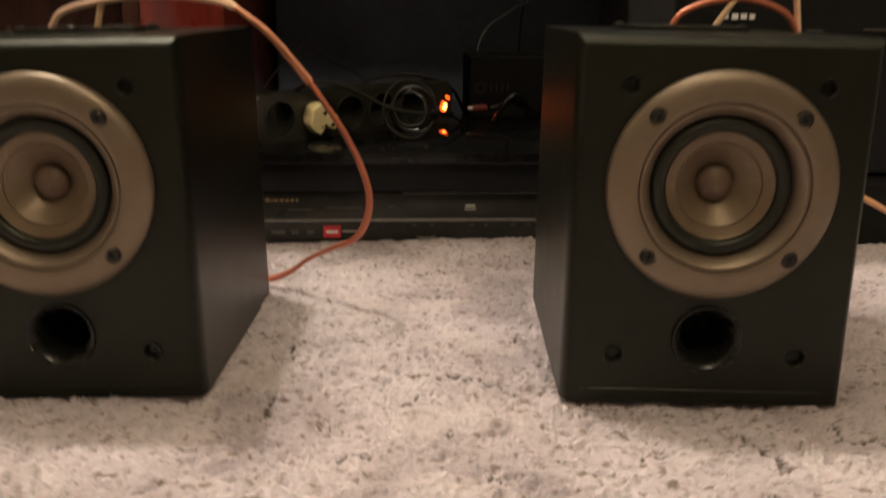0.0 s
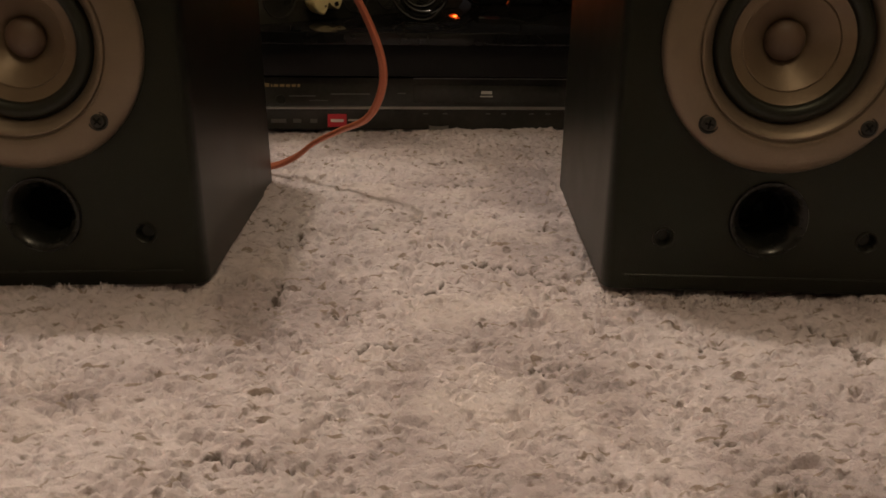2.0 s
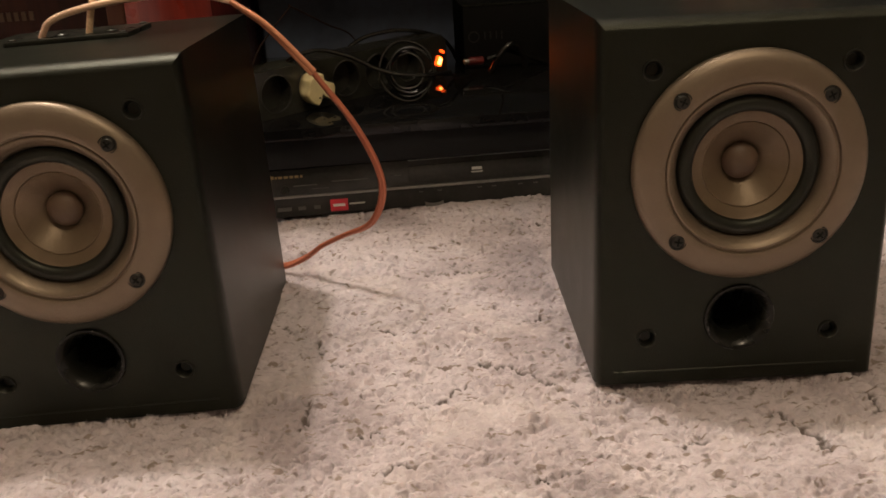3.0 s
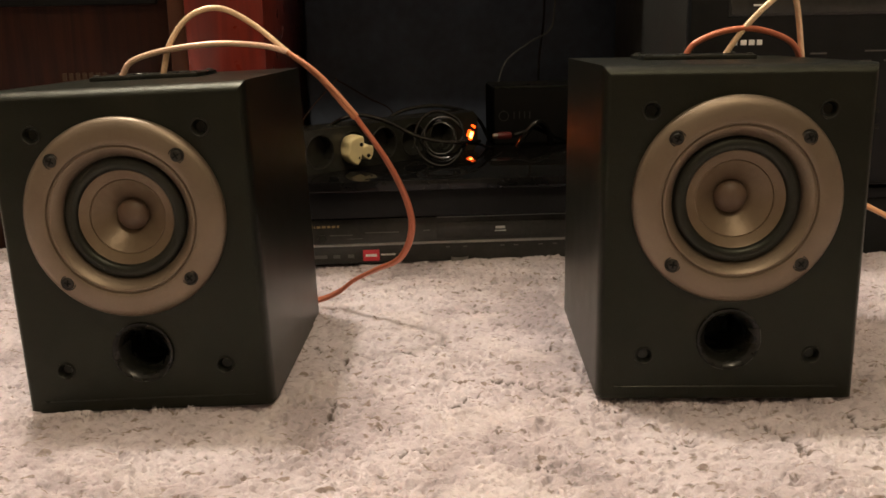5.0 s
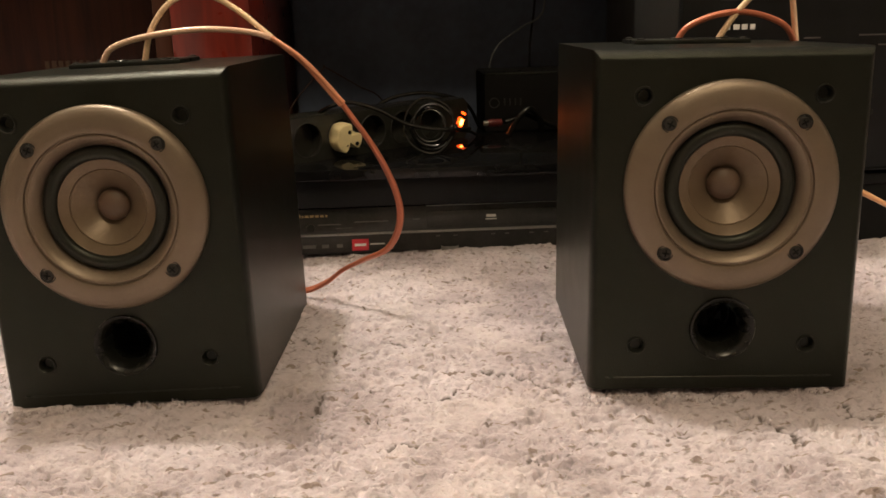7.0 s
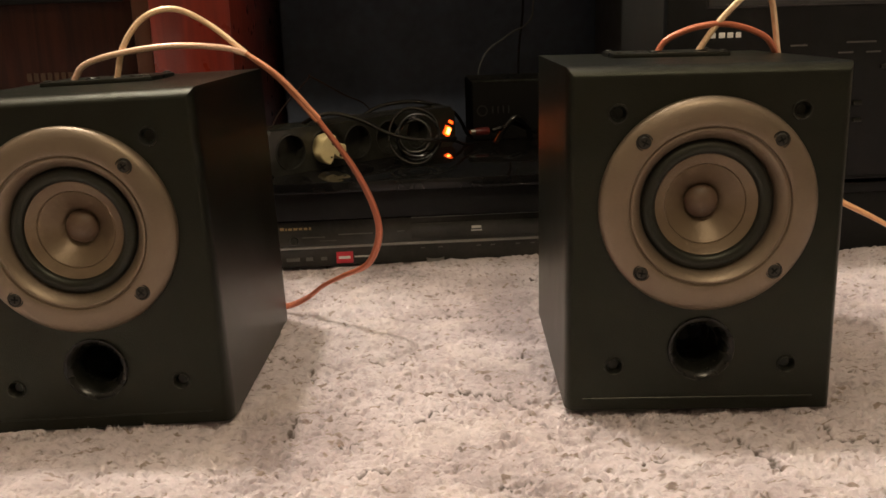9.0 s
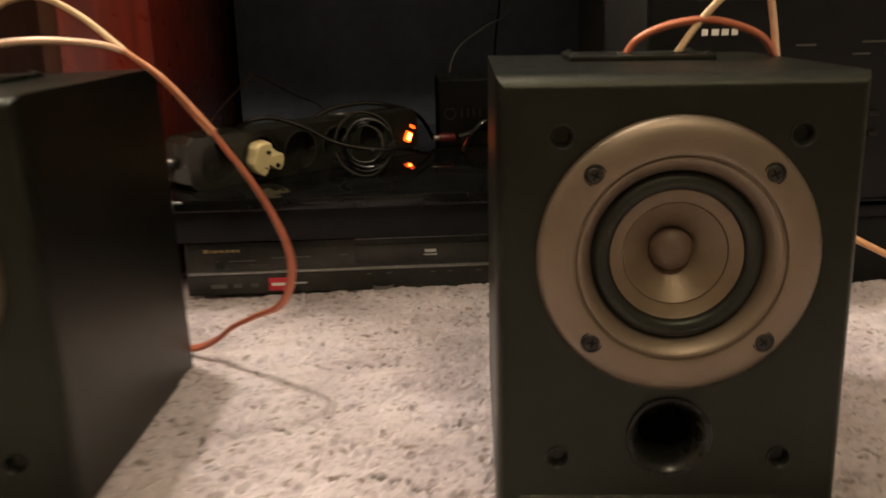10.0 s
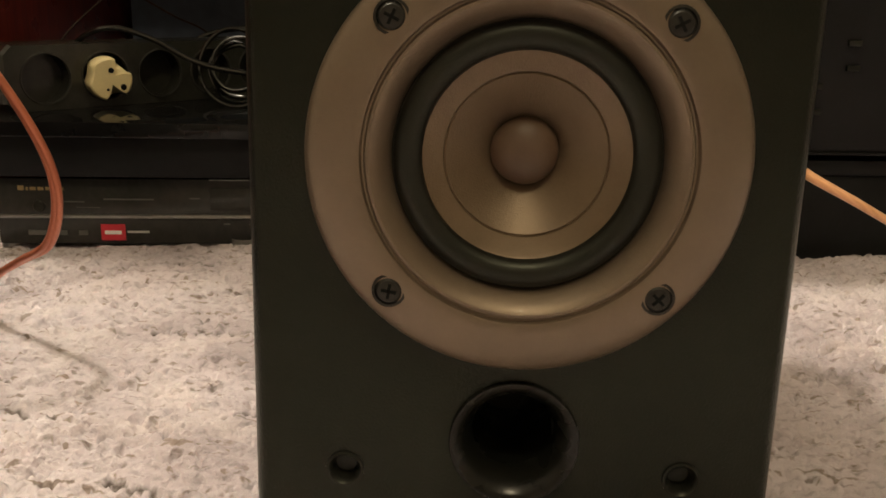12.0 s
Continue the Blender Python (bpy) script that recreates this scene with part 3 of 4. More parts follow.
def loudspeaker(m, label):
    sp = thing("bookshelf_loudspeaker", m, label, "loudspeaker", "pair of small black loudspeakers")
    part("cabinet", cabinet_mesh(), vinyl, sp, "black grained vinyl cabinet with rounded front edges")
    part("baffle_trim", box(-W / 2 + 0.012, W / 2 - 0.014, -0.0007, 0.001, 0.0085, 0.0095, 0.0003, 1), plastic, sp)
    drv = new("driver")
    drv.parent, drv.location = sp, (0, 0, DRIVER_Z)
    drv["label"] = "bronze-coloured full-range driver with black rubber surround"
    part("flange", lathe([(0.060, -0.004), (0.0719, -0.001), (0.0723, 0.0018), (0.0720, 0.0036), (0.0712, 0.0052), (0.0698, 0.0066), (0.0678, 0.0078), (0.0650, 0.0088), (0.0615, 0.0095), (0.0580, 0.0099), (0.0548, 0.0100), (0.0537, 0.0096),
                          (0.0532, 0.0078), (0.0525, 0.0077), (0.0519, 0.0088), (0.0509, 0.0089), (0.0497, 0.0082), (0.0477, 0.0060), (0.0457, 0.0030), (0.0442, -0.0002), (0.0436, -0.0036)], 96), bronze, drv, "satin bronze mounting ring")
    part("surround", lathe([(0.0442, -0.0004)] + [(0.0391 + 0.0048 * math.cos(radians(v)), -0.0004 + 0.0042 * math.sin(radians(v))) for v in range(0, 181, 15)] + [(0.0334, -0.0016)], 72), rubber, drv, "black rubber roll surround")
    part("cone", lathe([(0.0344, -0.0004), (0.0332, -0.0012), (0.0275, -0.0036), (0.0272, -0.0044), (0.0266, -0.0041), (0.0210, -0.0082), (0.0158, -0.0126), (0.0120, -0.0162), (0.0104, -0.0178)], 72), cone_mat, drv, "tan coated cone")
    part("dust_cap", lathe([(0.0117, -0.0160)] + [(0.0117 * math.cos(radians(v)), -0.0160 + 0.0080 * math.sin(radians(v))) for v in (12, 25, 40, 55, 70, 82)] + [(0, -0.0080)], 40), cap_mat, drv, "brown domed dust cap")
    for k, (x, z) in enumerate(SCREWS):
        part("screw", screw_mesh(), [screw_mat, hole_mat], drv, at=pose(x, -0.0093, z, 0, 25 + 37 * k, 0))
    part("bass_port", lathe([(0.0230, -0.0004), (0.0229, 0.0014), (0.0225, 0.0021), (0.0218, 0.0021), (0.0200, 0.0010), (0.0178, -0.0018), (0.0158, -0.0058), (0.0146, -0.0110), (0.0142, -0.060), (0, -0.060)], 48), port_mat, sp, "flared black bass port", at=pose(0, 0, PORT_Z))
    for x, z in PEGS:
        part("grille_socket", lathe([(0.0068, 0.0), (0.0067, 0.0009), (0.0058, 0.0012), (0.0052, 0.0006), (0.0043, -0.0014), (0.0037, -0.0050), (0, -0.0052)], 24), plastic, sp, at=pose(x, 0, z))
    plate = part("terminal_plate", box(-0.062, 0.028, 0.122, 0.184, H - 0.001, H + 0.0035, 0.0012), plastic, sp, "black terminal plate with two wire clamps")
    for x in (-0.026, 0.010):
        part("wire_clamp", lathe([(0.0055, 0), (0.0055, 0.0010), (0.0046, 0.0016), (0.0032, 0.0016), (0.0030, 0.0006), (0, 0.0006)], 20), plastic, plate, at=pose(x, 0.142, H + 0.0030, -90))
    for x, y in ((-0.057, 0.127), (0.023, 0.127), (-0.057, 0.179), (0.023, 0.179)):
        part("plate_screw", lathe([(0.0032, 0), (0.0030, 0.0010), (0.0016, 0.0016), (0, 0.0017)], 14), screw_mat, plate, at=pose(x, y, H + 0.0033, -90))
    return sp


LEFT = pose(-0.1434, 0.6442, -0.0037, -0.68, -1.84, -4.04)
RIGHT = pose(0.2779, 0.6048, 0.0046, -1.02, 0.26, -4.44)
left_speaker = loudspeaker(LEFT, "small black vinyl loudspeaker with bronze driver, standing on carpet")
right_speaker = tagged(copy_thing(left_speaker, RIGHT), "small black vinyl loudspeaker with bronze driver, turned slightly inward")
for child in right_speaker.children:
    if child.name.startswith("terminal_plate"):
        child.location.x += 0.018


def place(m, x, y, z):
    return tuple(m @ Vector((x, y, z)))


def speaker_cable(m, ends, twin, label, mats, twin_mats):
    """Two clear-insulated wires that leave the clamps and join into a twin cable."""
    cable = thing("speaker_cable", Matrix.Identity(4), label, "cable", "speaker cables")
    for line, mat in zip(ends, mats):
        part("wire", tube(line, 0.0025, 12, 8), mat, cable)
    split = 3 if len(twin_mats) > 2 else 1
    # upper end of the twin cable, in a paler tone than the rest
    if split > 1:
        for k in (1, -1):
            part("twin_cable_upper", tube(twin[:split], 0.0022, 12, 8, offset=0.0013 * k, twist=1.2), twin_mats[2], cable)
    for k in (0, 1):
        part("twin_cable", tube(twin[split - 1:], 0.0021, 12, 8, offset=0.0011 - 0.0022 * k, twist=4.0), twin_mats[k], cable)
    return cable


JOIN = (-0.044, 0.800, 0.2505)
speaker_cable(LEFT,
    [[(-0.181, 0.788, 0.234), (-0.170, 0.785, 0.2465), (-0.139, 0.782, 0.2550), (-0.098, 0.785, 0.2590), (-0.063, 0.795, 0.2560), JOIN],
     [(-0.147, 0.788, 0.234), (-0.139, 0.788, 0.260), (-0.122, 0.793, 0.2815), (-0.099, 0.800, 0.2875), (-0.073, 0.804, 0.2745), JOIN]],
    [JOIN, (-0.018, 0.795, 0.230), (0.012, 0.790, 0.195), (0.038, 0.792, 0.155), (0.054, 0.798, 0.118), (0.057, 0.803, 0.090), (0.046, 0.815, 0.063), (0.022, 0.835, 0.047),
     (0.002, 0.850, 0.034), (-0.015, 0.866, 0.018), (-0.037, 0.880, 0.006), (-0.070, 0.890, 0.003), (-0.13, 0.92, 0.003), (-0.25, 0.99, 0.003)],
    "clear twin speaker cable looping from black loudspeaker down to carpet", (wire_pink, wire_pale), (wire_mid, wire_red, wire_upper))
RJOIN = (0.388, 0.765, 0.233)
speaker_cable(RIGHT,
    [[(0.282, 0.750, 0.2405), (0.291, 0.749, 0.2525), (0.314, 0.748, 0.2615), (0.341, 0.748, 0.2625), (0.371, 0.752, 0.252), RJOIN],
     [(0.314, 0.748, 0.2405), (0.330, 0.748, 0.263), (0.350, 0.746, 0.284), (0.365, 0.746, 0.293), (0.374, 0.750, 0.279), RJOIN]],
    [RJOIN, (0.400, 0.785, 0.19), (0.412, 0.79, 0.150), (0.440, 0.780, 0.120), (0.485, 0.775, 0.095), (0.56, 0.78, 0.055), (0.66, 0.80, 0.012), (0.85, 0.86, 0.003), (1.15, 0.95, 0.003)],
    "copper-coloured twin speaker cable rising from black loudspeaker and trailing off", (wire_mid, wire_pale), (wire_copper, wire_copper))


# ---- media player on the carpet ----
PX, PY = -0.076, 1.039
player = thing("disc_player", pose(PX, PY, 0.0, 0, 0, 0.6), "flat glossy black disc player lying on the carpet", "disc player")
part("case", box(0.002, 0.418, 0.012, 0.225, 0.003, 0.0525, 0.0015), metal_case, player, "black sheet-metal case")
part("front_panel", box(0, 0.42, 0, 0.012, 0.0, 0.0535, 0.0018), gloss, player, "glossy black front panel")
part("chrome_strip", box(0.0015, 0.4185, -0.0016, 0.0005, 0.0215, 0.0245, 0.0006), silver, player, "thin silver strip")
part("top_lip", box(0.166, 0.4185, -0.0012, 0.0005, 0.0525, 0.0534, 0.0003, 1), silver, player)
tray = part("disc_tray", box(0.166, 0.315, -0.0012, 0.0005, 0.0285, 0.0465, 0.0006), gloss, player, "glossy disc tray door")
part("disc_mark", box(0.2345, 0.2455, -0.0016, -0.0011, 0.0375, 0.0405), grey_print, tray)
part("disc_mark", box(0.2335, 0.2465, -0.0016, -0.0011, 0.0345, 0.0358), grey_print, tray)
for k, wdt in enumerate((0.0046, 0.0016, 0.0044, 0.0044, 0.0040, 0.0040, 0.0026)):
    x = 0.018 + sum((0.0062, 0.0030, 0.0060, 0.0060, 0.0056, 0.0056, 0.0040)[:k])
    part("brand_mark", box(x, x + wdt, -0.0006, 0.0002, 0.0438, 0.0464 + (0.0010 if k == 0 else 0)), gold_print, player, "small gold brand mark")
knob = part("power_button", lathe([(0.0048, 0), (0.0047, 0.001), (0.004, 0.0016), (0, 0.0016)], 24), plastic, player, at=pose(0.033, 0, 0.031))
for x0, x1, z0, z1 in ((0.042, 0.068, 0.0342, 0.0352), (0.083, 0.122, 0.0362, 0.0374), (0.150, 0.158, 0.0372, 0.0382), (0.062, 0.080, 0.0300, 0.0304)):
    part("print_line", box(x0, x1, -0.0005, 0.0002, z0, z1), dim_print, player)
for x0, x1 in ((0.023, 0.038), (0.045, 0.053), (0.062, 0.069)):
    part("format_mark", box(x0, x1, -0.0005, 0.0002, 0.0075, 0.0115), dim_print, player)
tag = part("red_tag", box(0.0795, 0.0985, -0.0009, 0.0002, 0.0035, 0.0165), red_label, player, "small red sticker with white mark")
part("tag_mark", box(0.0825, 0.0955, -0.0013, -0.0008, 0.0085, 0.0115), white_print, tag)
part("print_line", box(0.100, 0.117, -0.0005, 0.0002, 0.0095, 0.0112), grey_print, player)
for x in (0.176, 0.196, 0.240, 0.256, 0.285, 0.302):
    part("button_mark", box(x, x + 0.005, -0.0005, 0.0002, 0.0165, 0.0175), dim_print, player)
for x in (0.192, 0.36):
    part("foot", lathe([(0.011, 0), (0.011, 0.006), (0.009, 0.007), (0, 0.007)], 24), silver, player, at=pose(x, 0.004, 0.0055, 90))
    
# ---- low stand over the player ----
SHELF_Z, SHELF_Y = 0.100, 1.022
stand = thing("tv_stand", pose(0, 0, 0), "low black stand with a glossy glass shelf", "tv stand")
part("glass_shelf", box(-0.100, 0.355, SHELF_Y, 1.52, SHELF_Z - 0.012, SHELF_Z, 0.0012), glass_black, stand, "glossy black glass shelf")
# added panel: catches front light where the gap would render pure black
part("gap_filler", box(-0.098, 0.352, SHELF_Y + 0.010, SHELF_Y + 0.022, 0.0560, SHELF_Z - 0.0125, 0.001), receiver_black, stand, "plain black panel added to fill the dark gap under the shelf")
# short bright strip paints the highlight on the shelf's front edge
part("edge_highlight", box(-0.100, -0.070, SHELF_Y - 0.0016, SHELF_Y - 0.0002, SHELF_Z - 0.0028, SHELF_Z - 0.0004, 0.0004, 1), highlight_metal, stand, "bright strip in place of the highlight on the shelf edge")
part("back_panel", box(-0.092, 0.42, 1.525, 1.54, -0.008, 0.75), dark_back, stand, "dark back panel")
for x in (-0.078, 0.335):
    part("leg", box(x - 0.010, x + 0.010, 1.44, 1.47, -0.008, SHELF_Z - 0.0125, 0.002), plastic, stand)
    part("leg", box(x - 0.010, x + 0.010, 1.27, 1.30, -0.008, SHELF_Z - 0.0125, 0.002), plastic, stand)

# ---- wall unit panels ----
unit = thing("wall_unit", pose(0, 0, 0), "polished red mahogany wall unit around a dark niche", "cabinet")
part("side_panel", box(-0.192, -0.1025, 1.10, 1.60, -0.008, 1.25, 0.0015), mahogany, unit, "polished red mahogany upright panel")
part("back_board", box(-0.9, 1.4, 1.60, 1.62, -0.008, 1.25), dark_back, unit)
# unseen board, added to keep the ceiling bulb out of the niche
part("niche_shade_board", box(-0.102, 1.3, 1.20, 1.598, 0.42, 0.44), dark_back, unit, "unseen dark board added above the niche to block lamp light")
part("edge_strip", box(-0.2145, -0.1925, 1.115, 1.60, -0.008, 1.25, 0.001), edge_wood, unit, "worn brown edge strip")

floor_speaker = thing("floor_loudspeaker", pose(-0.224, 1.20, 0.0), "large dark rosewood floor loudspeaker behind the carpet", "loudspeaker")
part("cabinet", box(-0.42, -0.002, 0, 0.30, -0.008, 0.95, 0.003), rosewood, floor_speaker, "dark reddish-brown veneered cabinet")
part("grille", box(-0.405, -0.020, -0.012, -0.0005, 0.300, 0.93, 0.002), hole_mat, floor_speaker, "black cloth grille")
for k in range(7):
    part("badge_mark", box(-0.147 + k * 0.0083, -0.1418 + k * 0.0083, -0.0012, 0.0003, 0.208, 0.218), old_gold, floor_speaker)

# ---- receiver on a low plinth ----
rx0, ry0, rz0 = 0.361, 0.985, 0.086
plinth = thing("rack_plinth", pose(0, 0, 0), "low black rack base on the carpet", "rack")
part("base", box(0.425, 1.15, ry0 + 0.010, 1.5, -0.008, rz0 - 0.0155, 0.002), receiver_black, plinth)
part("shelf", box(0.42, 1.2, ry0 + 0.006, 1.5, rz0 - 0.015, rz0 - 0.0035, 0.001), receiver_black, plinth)
receiver = thing("receiver", pose(rx0, ry0, rz0), "large black receiver with white brand mark and small buttons", "receiver")
part("case", box(0.004, 0.426, 0.014, 0.36, 0.006, 0.31, 0.002), metal_case, receiver)
part("front_panel", box(0, 0.43, 0, 0.014, 0.002, 0.315, 0.002), receiver_black, receiver, "matte black front panel")
for k, wdt in enumerate((0.0056, 0.0066, 0.0064, 0.0058)):
    part("brand_mark", box(0.0460 + k * 0.0089, 0.0460 + k * 0.0089 + wdt, -0.0007, 0.0003, 0.1562, 0.1618, 0.0003, 1), white_print, receiver)
disp = part("display_window", box(0.042, 0.40, -0.0022, 0.0003, 0.188, 0.245, 0.001), gloss, receiver, "dark glossy display window")
part("display_frame", box(0.040, 0.402, -0.0012, 0.0003, 0.186, 0.247, 0.001), metal_case, disp)
part("display_mark", box(0.066, 0.084, -0.0030, -0.0020, 0.1965, 0.1985), white_print, disp)
for x0, x1, z in ((0.132, 0.150, 0.1452), (0.192, 0.224, 0.1470), (0.184, 0.200, 0.1365), (0.214, 0.230, 0.1365), (0.250, 0.28, 0.147)):
    part("print_line", box(x0, x1, -0.0005, 0.0003, z, z + 0.0017), dim_print, receiver)
for x, z in ((0.208, 0.084), (0.209, 0.066), (0.183, 0.053), (0.184, 0.034), (0.235, 0.122), (0.262, 0.122), (0.262, 0.076), (0.290, 0.076)):
    part("button", box(x - 0.005, x + 0.005, -0.003, 0.0003, z - 0.0022, z + 0.0022, 0.0007), plastic, receiver)
part("lower_lip", box(0.002, 0.428, -0.0022, 0.0003, 0.002, 0.0042, 0.0005), receiver_black, receiver)
for x in (0.05, 0.38):
    part("foot", lathe([(0.018, 0), (0.018, 0.008), (0.016, 0.0095), (0, 0.0095)], 24), plastic, receiver, at=pose(x, 0.05, 0.006, 90))

# ---- power strip with plug, on the glass shelf ----
STRIP_A, STRIP_B = Vector((-0.068, 1.062)), Vector((0.158, 1.262))
strip_len = (STRIP_B - STRIP_A).length
strip_turn = math.degrees(math.atan2(STRIP_B.y - STRIP_A.y, STRIP_B.x - STRIP_A.x))
SM = pose(STRIP_A.x, STRIP_A.y, SHELF_Z + 0.0003, 0, 0, strip_turn)
strip = thing("power_strip", SM, "black power strip on its side with a glowing orange switch", "power strip")


def strip_body():
    """Rounded bar with round socket wells in its face."""
    bm = bmesh.new()
    h, d, r = 0.052, 0.042, 0.007
    outline = [(r, 0), (strip_len - r, 0), (strip_len, r), (strip_len, h - r), (strip_len - r, h), (r, h), (0, h - r), (0, r)]
    front = [bm.verts.new((x, 0.003 if i % 1 else 0.0, z)) for i, (x, z) in enumerate(outline)]
    rim = [bm.verts.new((x + (0.002 if x < 0.1 else -0.002) * -1, 0.003, z + (0.001 if z > h / 2 else -0.0) * 1)) for x, z in outline]
    back = [bm.verts.new((v.co.x, d, v.co.z)) for v in rim]
    for a, b in ((front, rim), (rim, back)):
        for k in range(8):
            bm.faces.new((a[k], b[k], b[(k + 1) % 8], a[(k + 1) % 8]))
    bm.faces.new(back)
    edges = [bm.edges.get((front[k], front[(k + 1) % 8])) for k in range(8)]
    for cx in SOCKETS:
        n = 28
        loop = [bm.verts.new((cx + 0.0195 * math.cos(2 * math.pi * k / n), 0, 0.0255 + 0.0195 * math.sin(2 * math.pi * k / n))) for k in range(n)]
        deep = [bm.verts.new((v.co.x, 0.017, v.co.z)) for v in loop]
        for k in range(n):
            j = (k + 1) % n
            edges.append(bm.edges.new((loop[k], loop[j])))
            bm.faces.new((loop[k], deep[k], deep[j], loop[j]))
        bm.faces.new(deep)
    bmesh.ops.triangle_fill(bm, edges=edges, use_beauty=True, normal=(0, -1, 0))
    bmesh.ops.recalc_face_normals(bm, faces=bm.faces)
    return bm


SOCKETS = (0.032, 0.082, 0.132, 0.182, 0.232)
part("body", strip_body(), strip_black, strip, "black plastic body with round socket wells")
for cx in SOCKETS:
    part("socket_rim", lathe([(0.0212, 0.0002), (0.0208, 0.0012), (0.0198, 0.0012), (0.0193, -0.001)], 32), gloss, strip, at=pose(cx, 0, 0.0255))
part("switch", box(-0.0048, 0.0048, -0.003, 0.002, -0.0062, 0.0062, 0.0014), neon, strip, "glowing orange rocker switch", at=pose(strip_len - 0.016, 0, 0.0215, 0, 28, 0))
part("lamp", box(-0.0030, 0.0030, -0.0040, -0.0028, -0.0042, 0.0042, 0.0005, 1), neon_core, strip, "bright neon lamp", at=pose(strip_len - 0.016, 0, 0.0215, 0, 28, 0))
part("switch_edge", box(-0.0040, 0.0040, -0.002, 0.003, -0.0016, 0.0016, 0.001), neon, strip, at=pose(strip_len - 0.0085, 0, 0.0325, 0, 28, 0))
part("cord_entry", tube([(0.0, 0.02, 0.03), (-0.012, 0.022, 0.028), (-0.02, 0.035, 0.02), (-0.02, 0.09, 0.006), (0.0, 0.18, 0.005)], 0.004, 10, 6), cord_mat, strip)


def plug_mesh():
    """A round adaptor body with scooped flanks and flat front."""
    bm = bmesh.new()
    n = 48
    rings = []
    for f, w in ((-0.006, 0.93), (0.0, 1.0), (0.016, 1.0), (0.0225, 0.97), (0.024, 0.9)):
        ring = []
        for k in range(n):
            a = 2 * math.pi * k / n
            scoop = max(0.0, math.cos(3 * (a - 0.80))) ** 1.1 * ((0.0030 if math.cos(a) < -0.5 else 0.0122) if f > 0 else 0.003)
            rr = 0.0185 * w - scoop
            ring.append(bm.verts.new((rr * math.cos(a), -f, rr * math.sin(a))))
        rings.append(ring)
    for a, b in zip(rings, rings[1:]):
        for k in range(n):
            bm.faces.new((a[k], a[(k + 1) % n], b[(k + 1) % n], b[k]))
    bm.faces.new(rings[0])
    bm.faces.new(rings[-1])
    bmesh.ops.recalc_face_normals(bm, faces=bm.faces)
    return bm


plug = thing("plug_adaptor", SM @ pose(0.0805, -0.001, 0.0245, 0, 0, -13) @ Matrix.Scale(0.96, 4), "ivory plastic plug adaptor in the power strip", "plug")
part("adaptor_body", plug_mesh(), ivory, plug, "ivory adaptor body with scooped sides")
# dark discs on the flat face stand in for shaded pin holes
for x, z, s in ((0.0005, 0.0078, 0.0024), (0.0100, -0.0066, 0.0026), (-0.0030, -0.0085, 0.0012)):
    part("pin_hole_shade", lathe([(s, 0.0243), (s, 0.0246), (s * 0.8, 0.0246), (0, 0.0244)], 14), hole_mat, plug, at=pose(x, 0, z))


# ---- loose cords on and behind the shelf ----
def cord(name, label, points, radius, mat=None, step=6):
    return tagged(obj(name, tube(points, radius, 8, step), mat or cord_mat), label, "cable")


def coil(centre, radius, turns, wire, lean, seed):
    rng = random.Random(seed)
    pts = []
    for k in range(turns * 10 + 1):
        a = 2 * math.pi * k / 10
        r = radius * (0.56 + 0.46 * math.sin(k * 0.113 + seed) ** 2) + rng.uniform(-0.001, 0.001)
        pts.append((centre[0] + r * math.cos(a) * 0.98 + rng.uniform(-0.001, 0.001), centre[1] + lean * r * math.sin(a) + 0.0035 * math.sin(k * 0.21), centre[2] + r * math.sin(a)))
    return pts


loops = coil((0.101, 1.128, 0.1335), 0.0325, 4, 0.0022, 0.30, 3)
cord("coiled_cord", "coiled glossy black power cord standing on the shelf", loops + [(0.125, 1.13, 0.128), (0.15, 1.15, 0.122), (0.165, 1.19, 0.112), (0.19, 1.25, 0.105)], 0.0018, step=4)
cord("loose_cable", "glossy black cord arching over the power strip", [(-0.06, 1.16, 0.108), (-0.035, 1.13, 0.150), (0.0, 1.11, 0.1655), (0.035, 1.105, 0.158), (0.065, 1.105, 0.142), (0.09, 1.105, 0.134), (0.12, 1.11, 0.130), (0.15, 1.14, 0.127)], 0.0024)
cord("loose_cable", "black cord lying behind the power strip", [(0.0, 1.24, 0.104), (0.04, 1.26, 0.148), (0.085, 1.27, 0.160), (0.125, 1.28, 0.156), (0.16, 1.30, 0.140), (0.18, 1.33, 0.106)], 0.0026)
cord("brown_wire", "thin brown wire behind the power strip", [(-0.085, 1.20, 0.104), (-0.075, 1.22, 0.15), (-0.035, 1.26, 0.195), (-0.03, 1.27, 0.197), (0.01, 1.30, 0.170), (0.04, 1.33, 0.150), (0.06, 1.36, 0.104)], 0.0010, material("brown_insulation", (0.025, 0.010, 0.006), 0.55, spec=0.2))
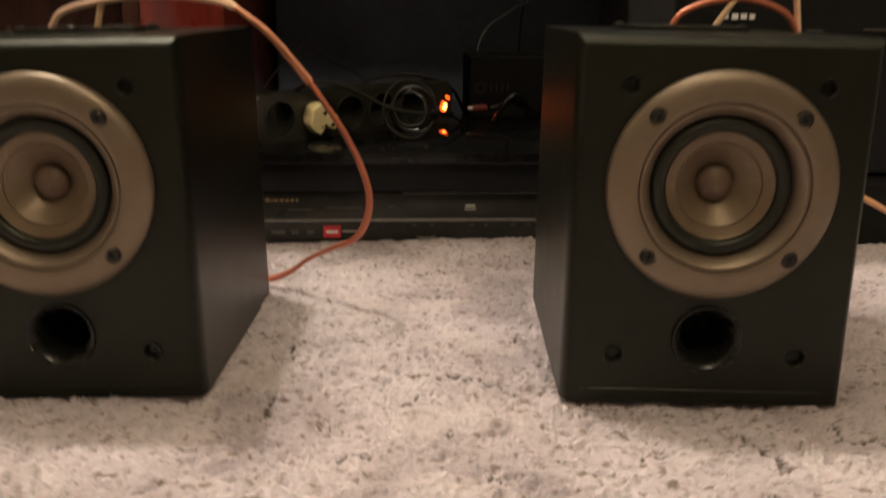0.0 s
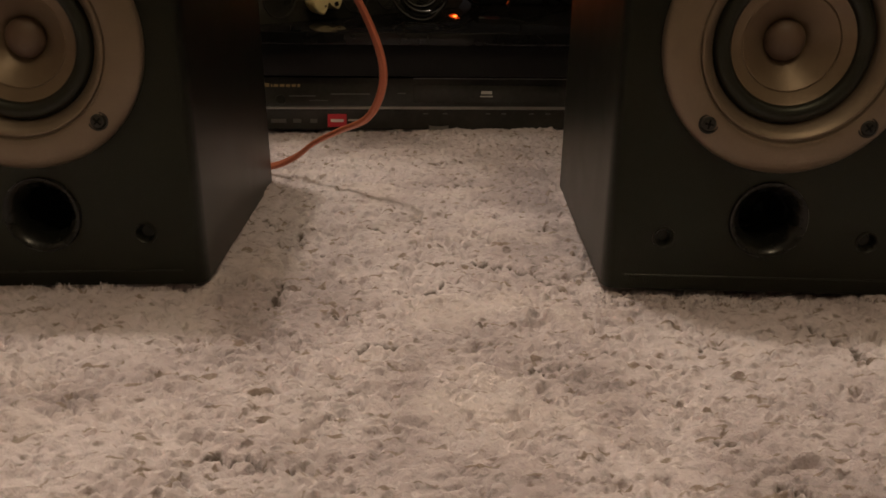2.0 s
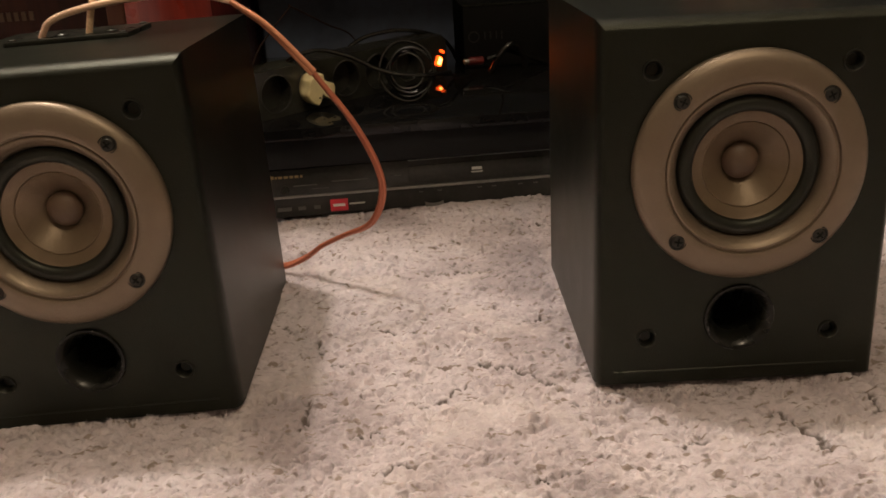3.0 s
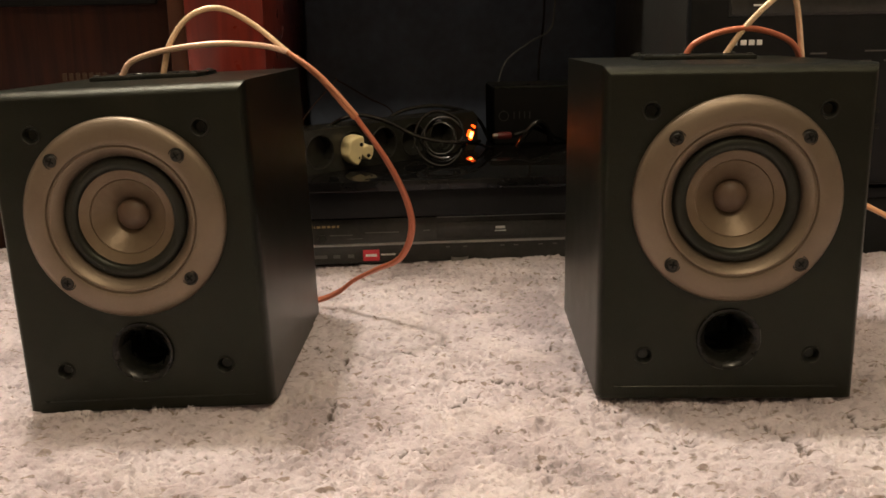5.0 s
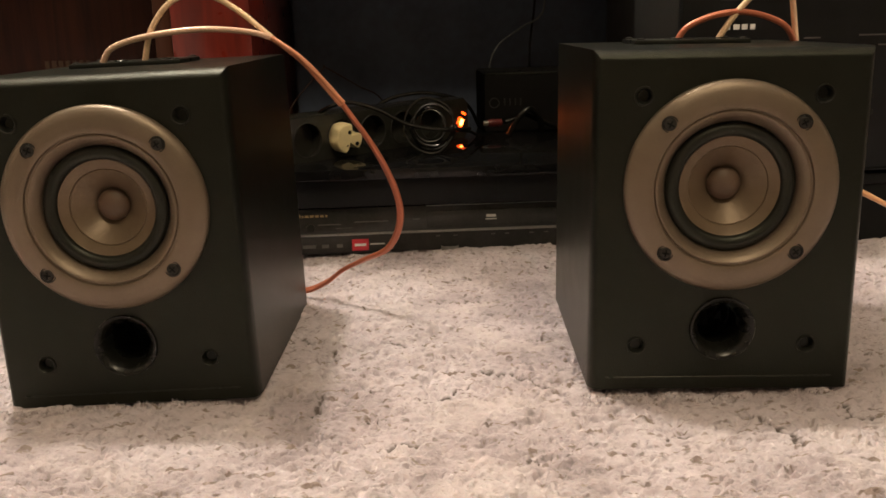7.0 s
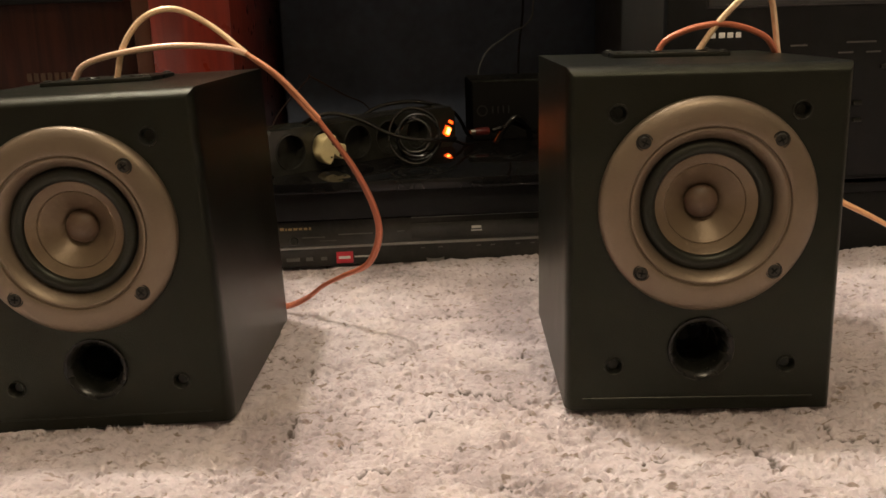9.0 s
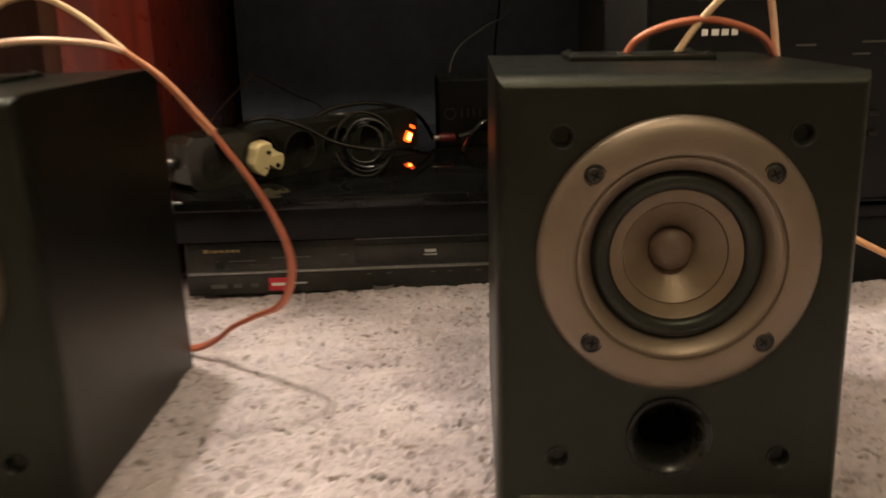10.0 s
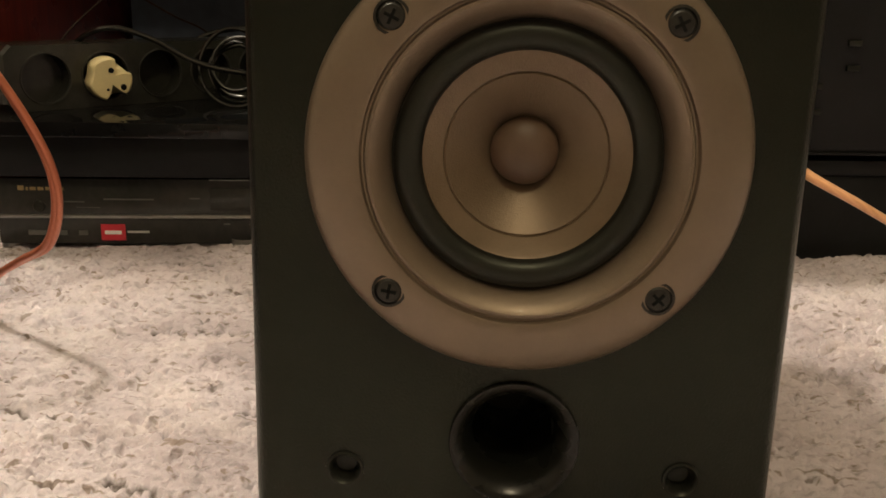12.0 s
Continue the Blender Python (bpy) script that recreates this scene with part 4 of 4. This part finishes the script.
cord("hanging_cord", "thin black cord hanging in the niche", [(0.275, 1.42, 0.62), (0.275, 1.42, 0.40), (0.274, 1.42, 0.28), (0.270, 1.425, 0.236), (0.268, 1.43, 0.20), (0.267, 1.43, 0.1025)], 0.0016)
# the cord's glint is put into its colour as grey
cord("hanging_cord", "thin cord curving in the niche, grey in place of its glint", [(0.290, 1.41, 0.40), (0.288, 1.41, 0.285), (0.279, 1.41, 0.255), (0.250, 1.415, 0.238), (0.21, 1.42, 0.20), (0.20, 1.43, 0.1025)], 0.0014, material("cord_glint_grey", (0.16, 0.17, 0.18), 0.25, vary=0.2))

black_box = thing("black_box", pose(0.186, 1.31, SHELF_Z), "black set-top box with small grey mark on shelf", "set-top box")
part("case", box(0, 0.20, 0, 0.12, 0.0, 0.079, 0.003), hole_mat, black_box)
part("case_lid", box(0.001, 0.199, 0.001, 0.119, 0.0792, 0.081, 0.0008), plastic, black_box)
part("ring_mark", lathe([(0.0075, 0.0002), (0.0075, 0.0008), (0.0060, 0.0008), (0.0060, 0.0002)], 24), faint_print, black_box, at=pose(0.014, 0, 0.040))
for k in range(4):
    part("print_stroke", box(0.028 + 0.0075 * k, 0.0295 + 0.0075 * k, -0.0008, 0.0003, 0.036, 0.046), faint_print, black_box)

rca = thing("audio_plug", pose(0.192, 1.235, 0.1215, 0, 0, 12), "red audio plug with grey cords lying on shelf", "plug")
part("red_sleeve", lathe([(0.0, -0.010), (0.0042, -0.010), (0.0050, -0.007), (0.0050, 0.007), (0.0044, 0.009), (0, 0.009)], 20), red_plug_mat, rca, "red plastic sleeve", at=pose(0, 0, 0, 0, 0, 90))
part("tip", lathe([(0.0035, 0.009), (0.0035, 0.015), (0.0030, 0.016), (0, 0.016)], 16), silver, rca, at=pose(0, 0, 0, 0, 0, -90))
part("cord", tube([(0.014, 0, 0), (0.03, 0.002, 0.004), (0.045, 0.01, 0.008), (0.07, 0.02, -0.002), (0.11, 0.03, -0.018)], 0.0032, 10), cord_mat, rca)
part("cord", tube([(0.022, 0.01, -0.018), (0.034, 0.0, 0.006), (0.05, 0.0, 0.016), (0.068, 0.01, 0.0), (0.074, 0.02, -0.018)], 0.0042, 12), cord_mat, rca)
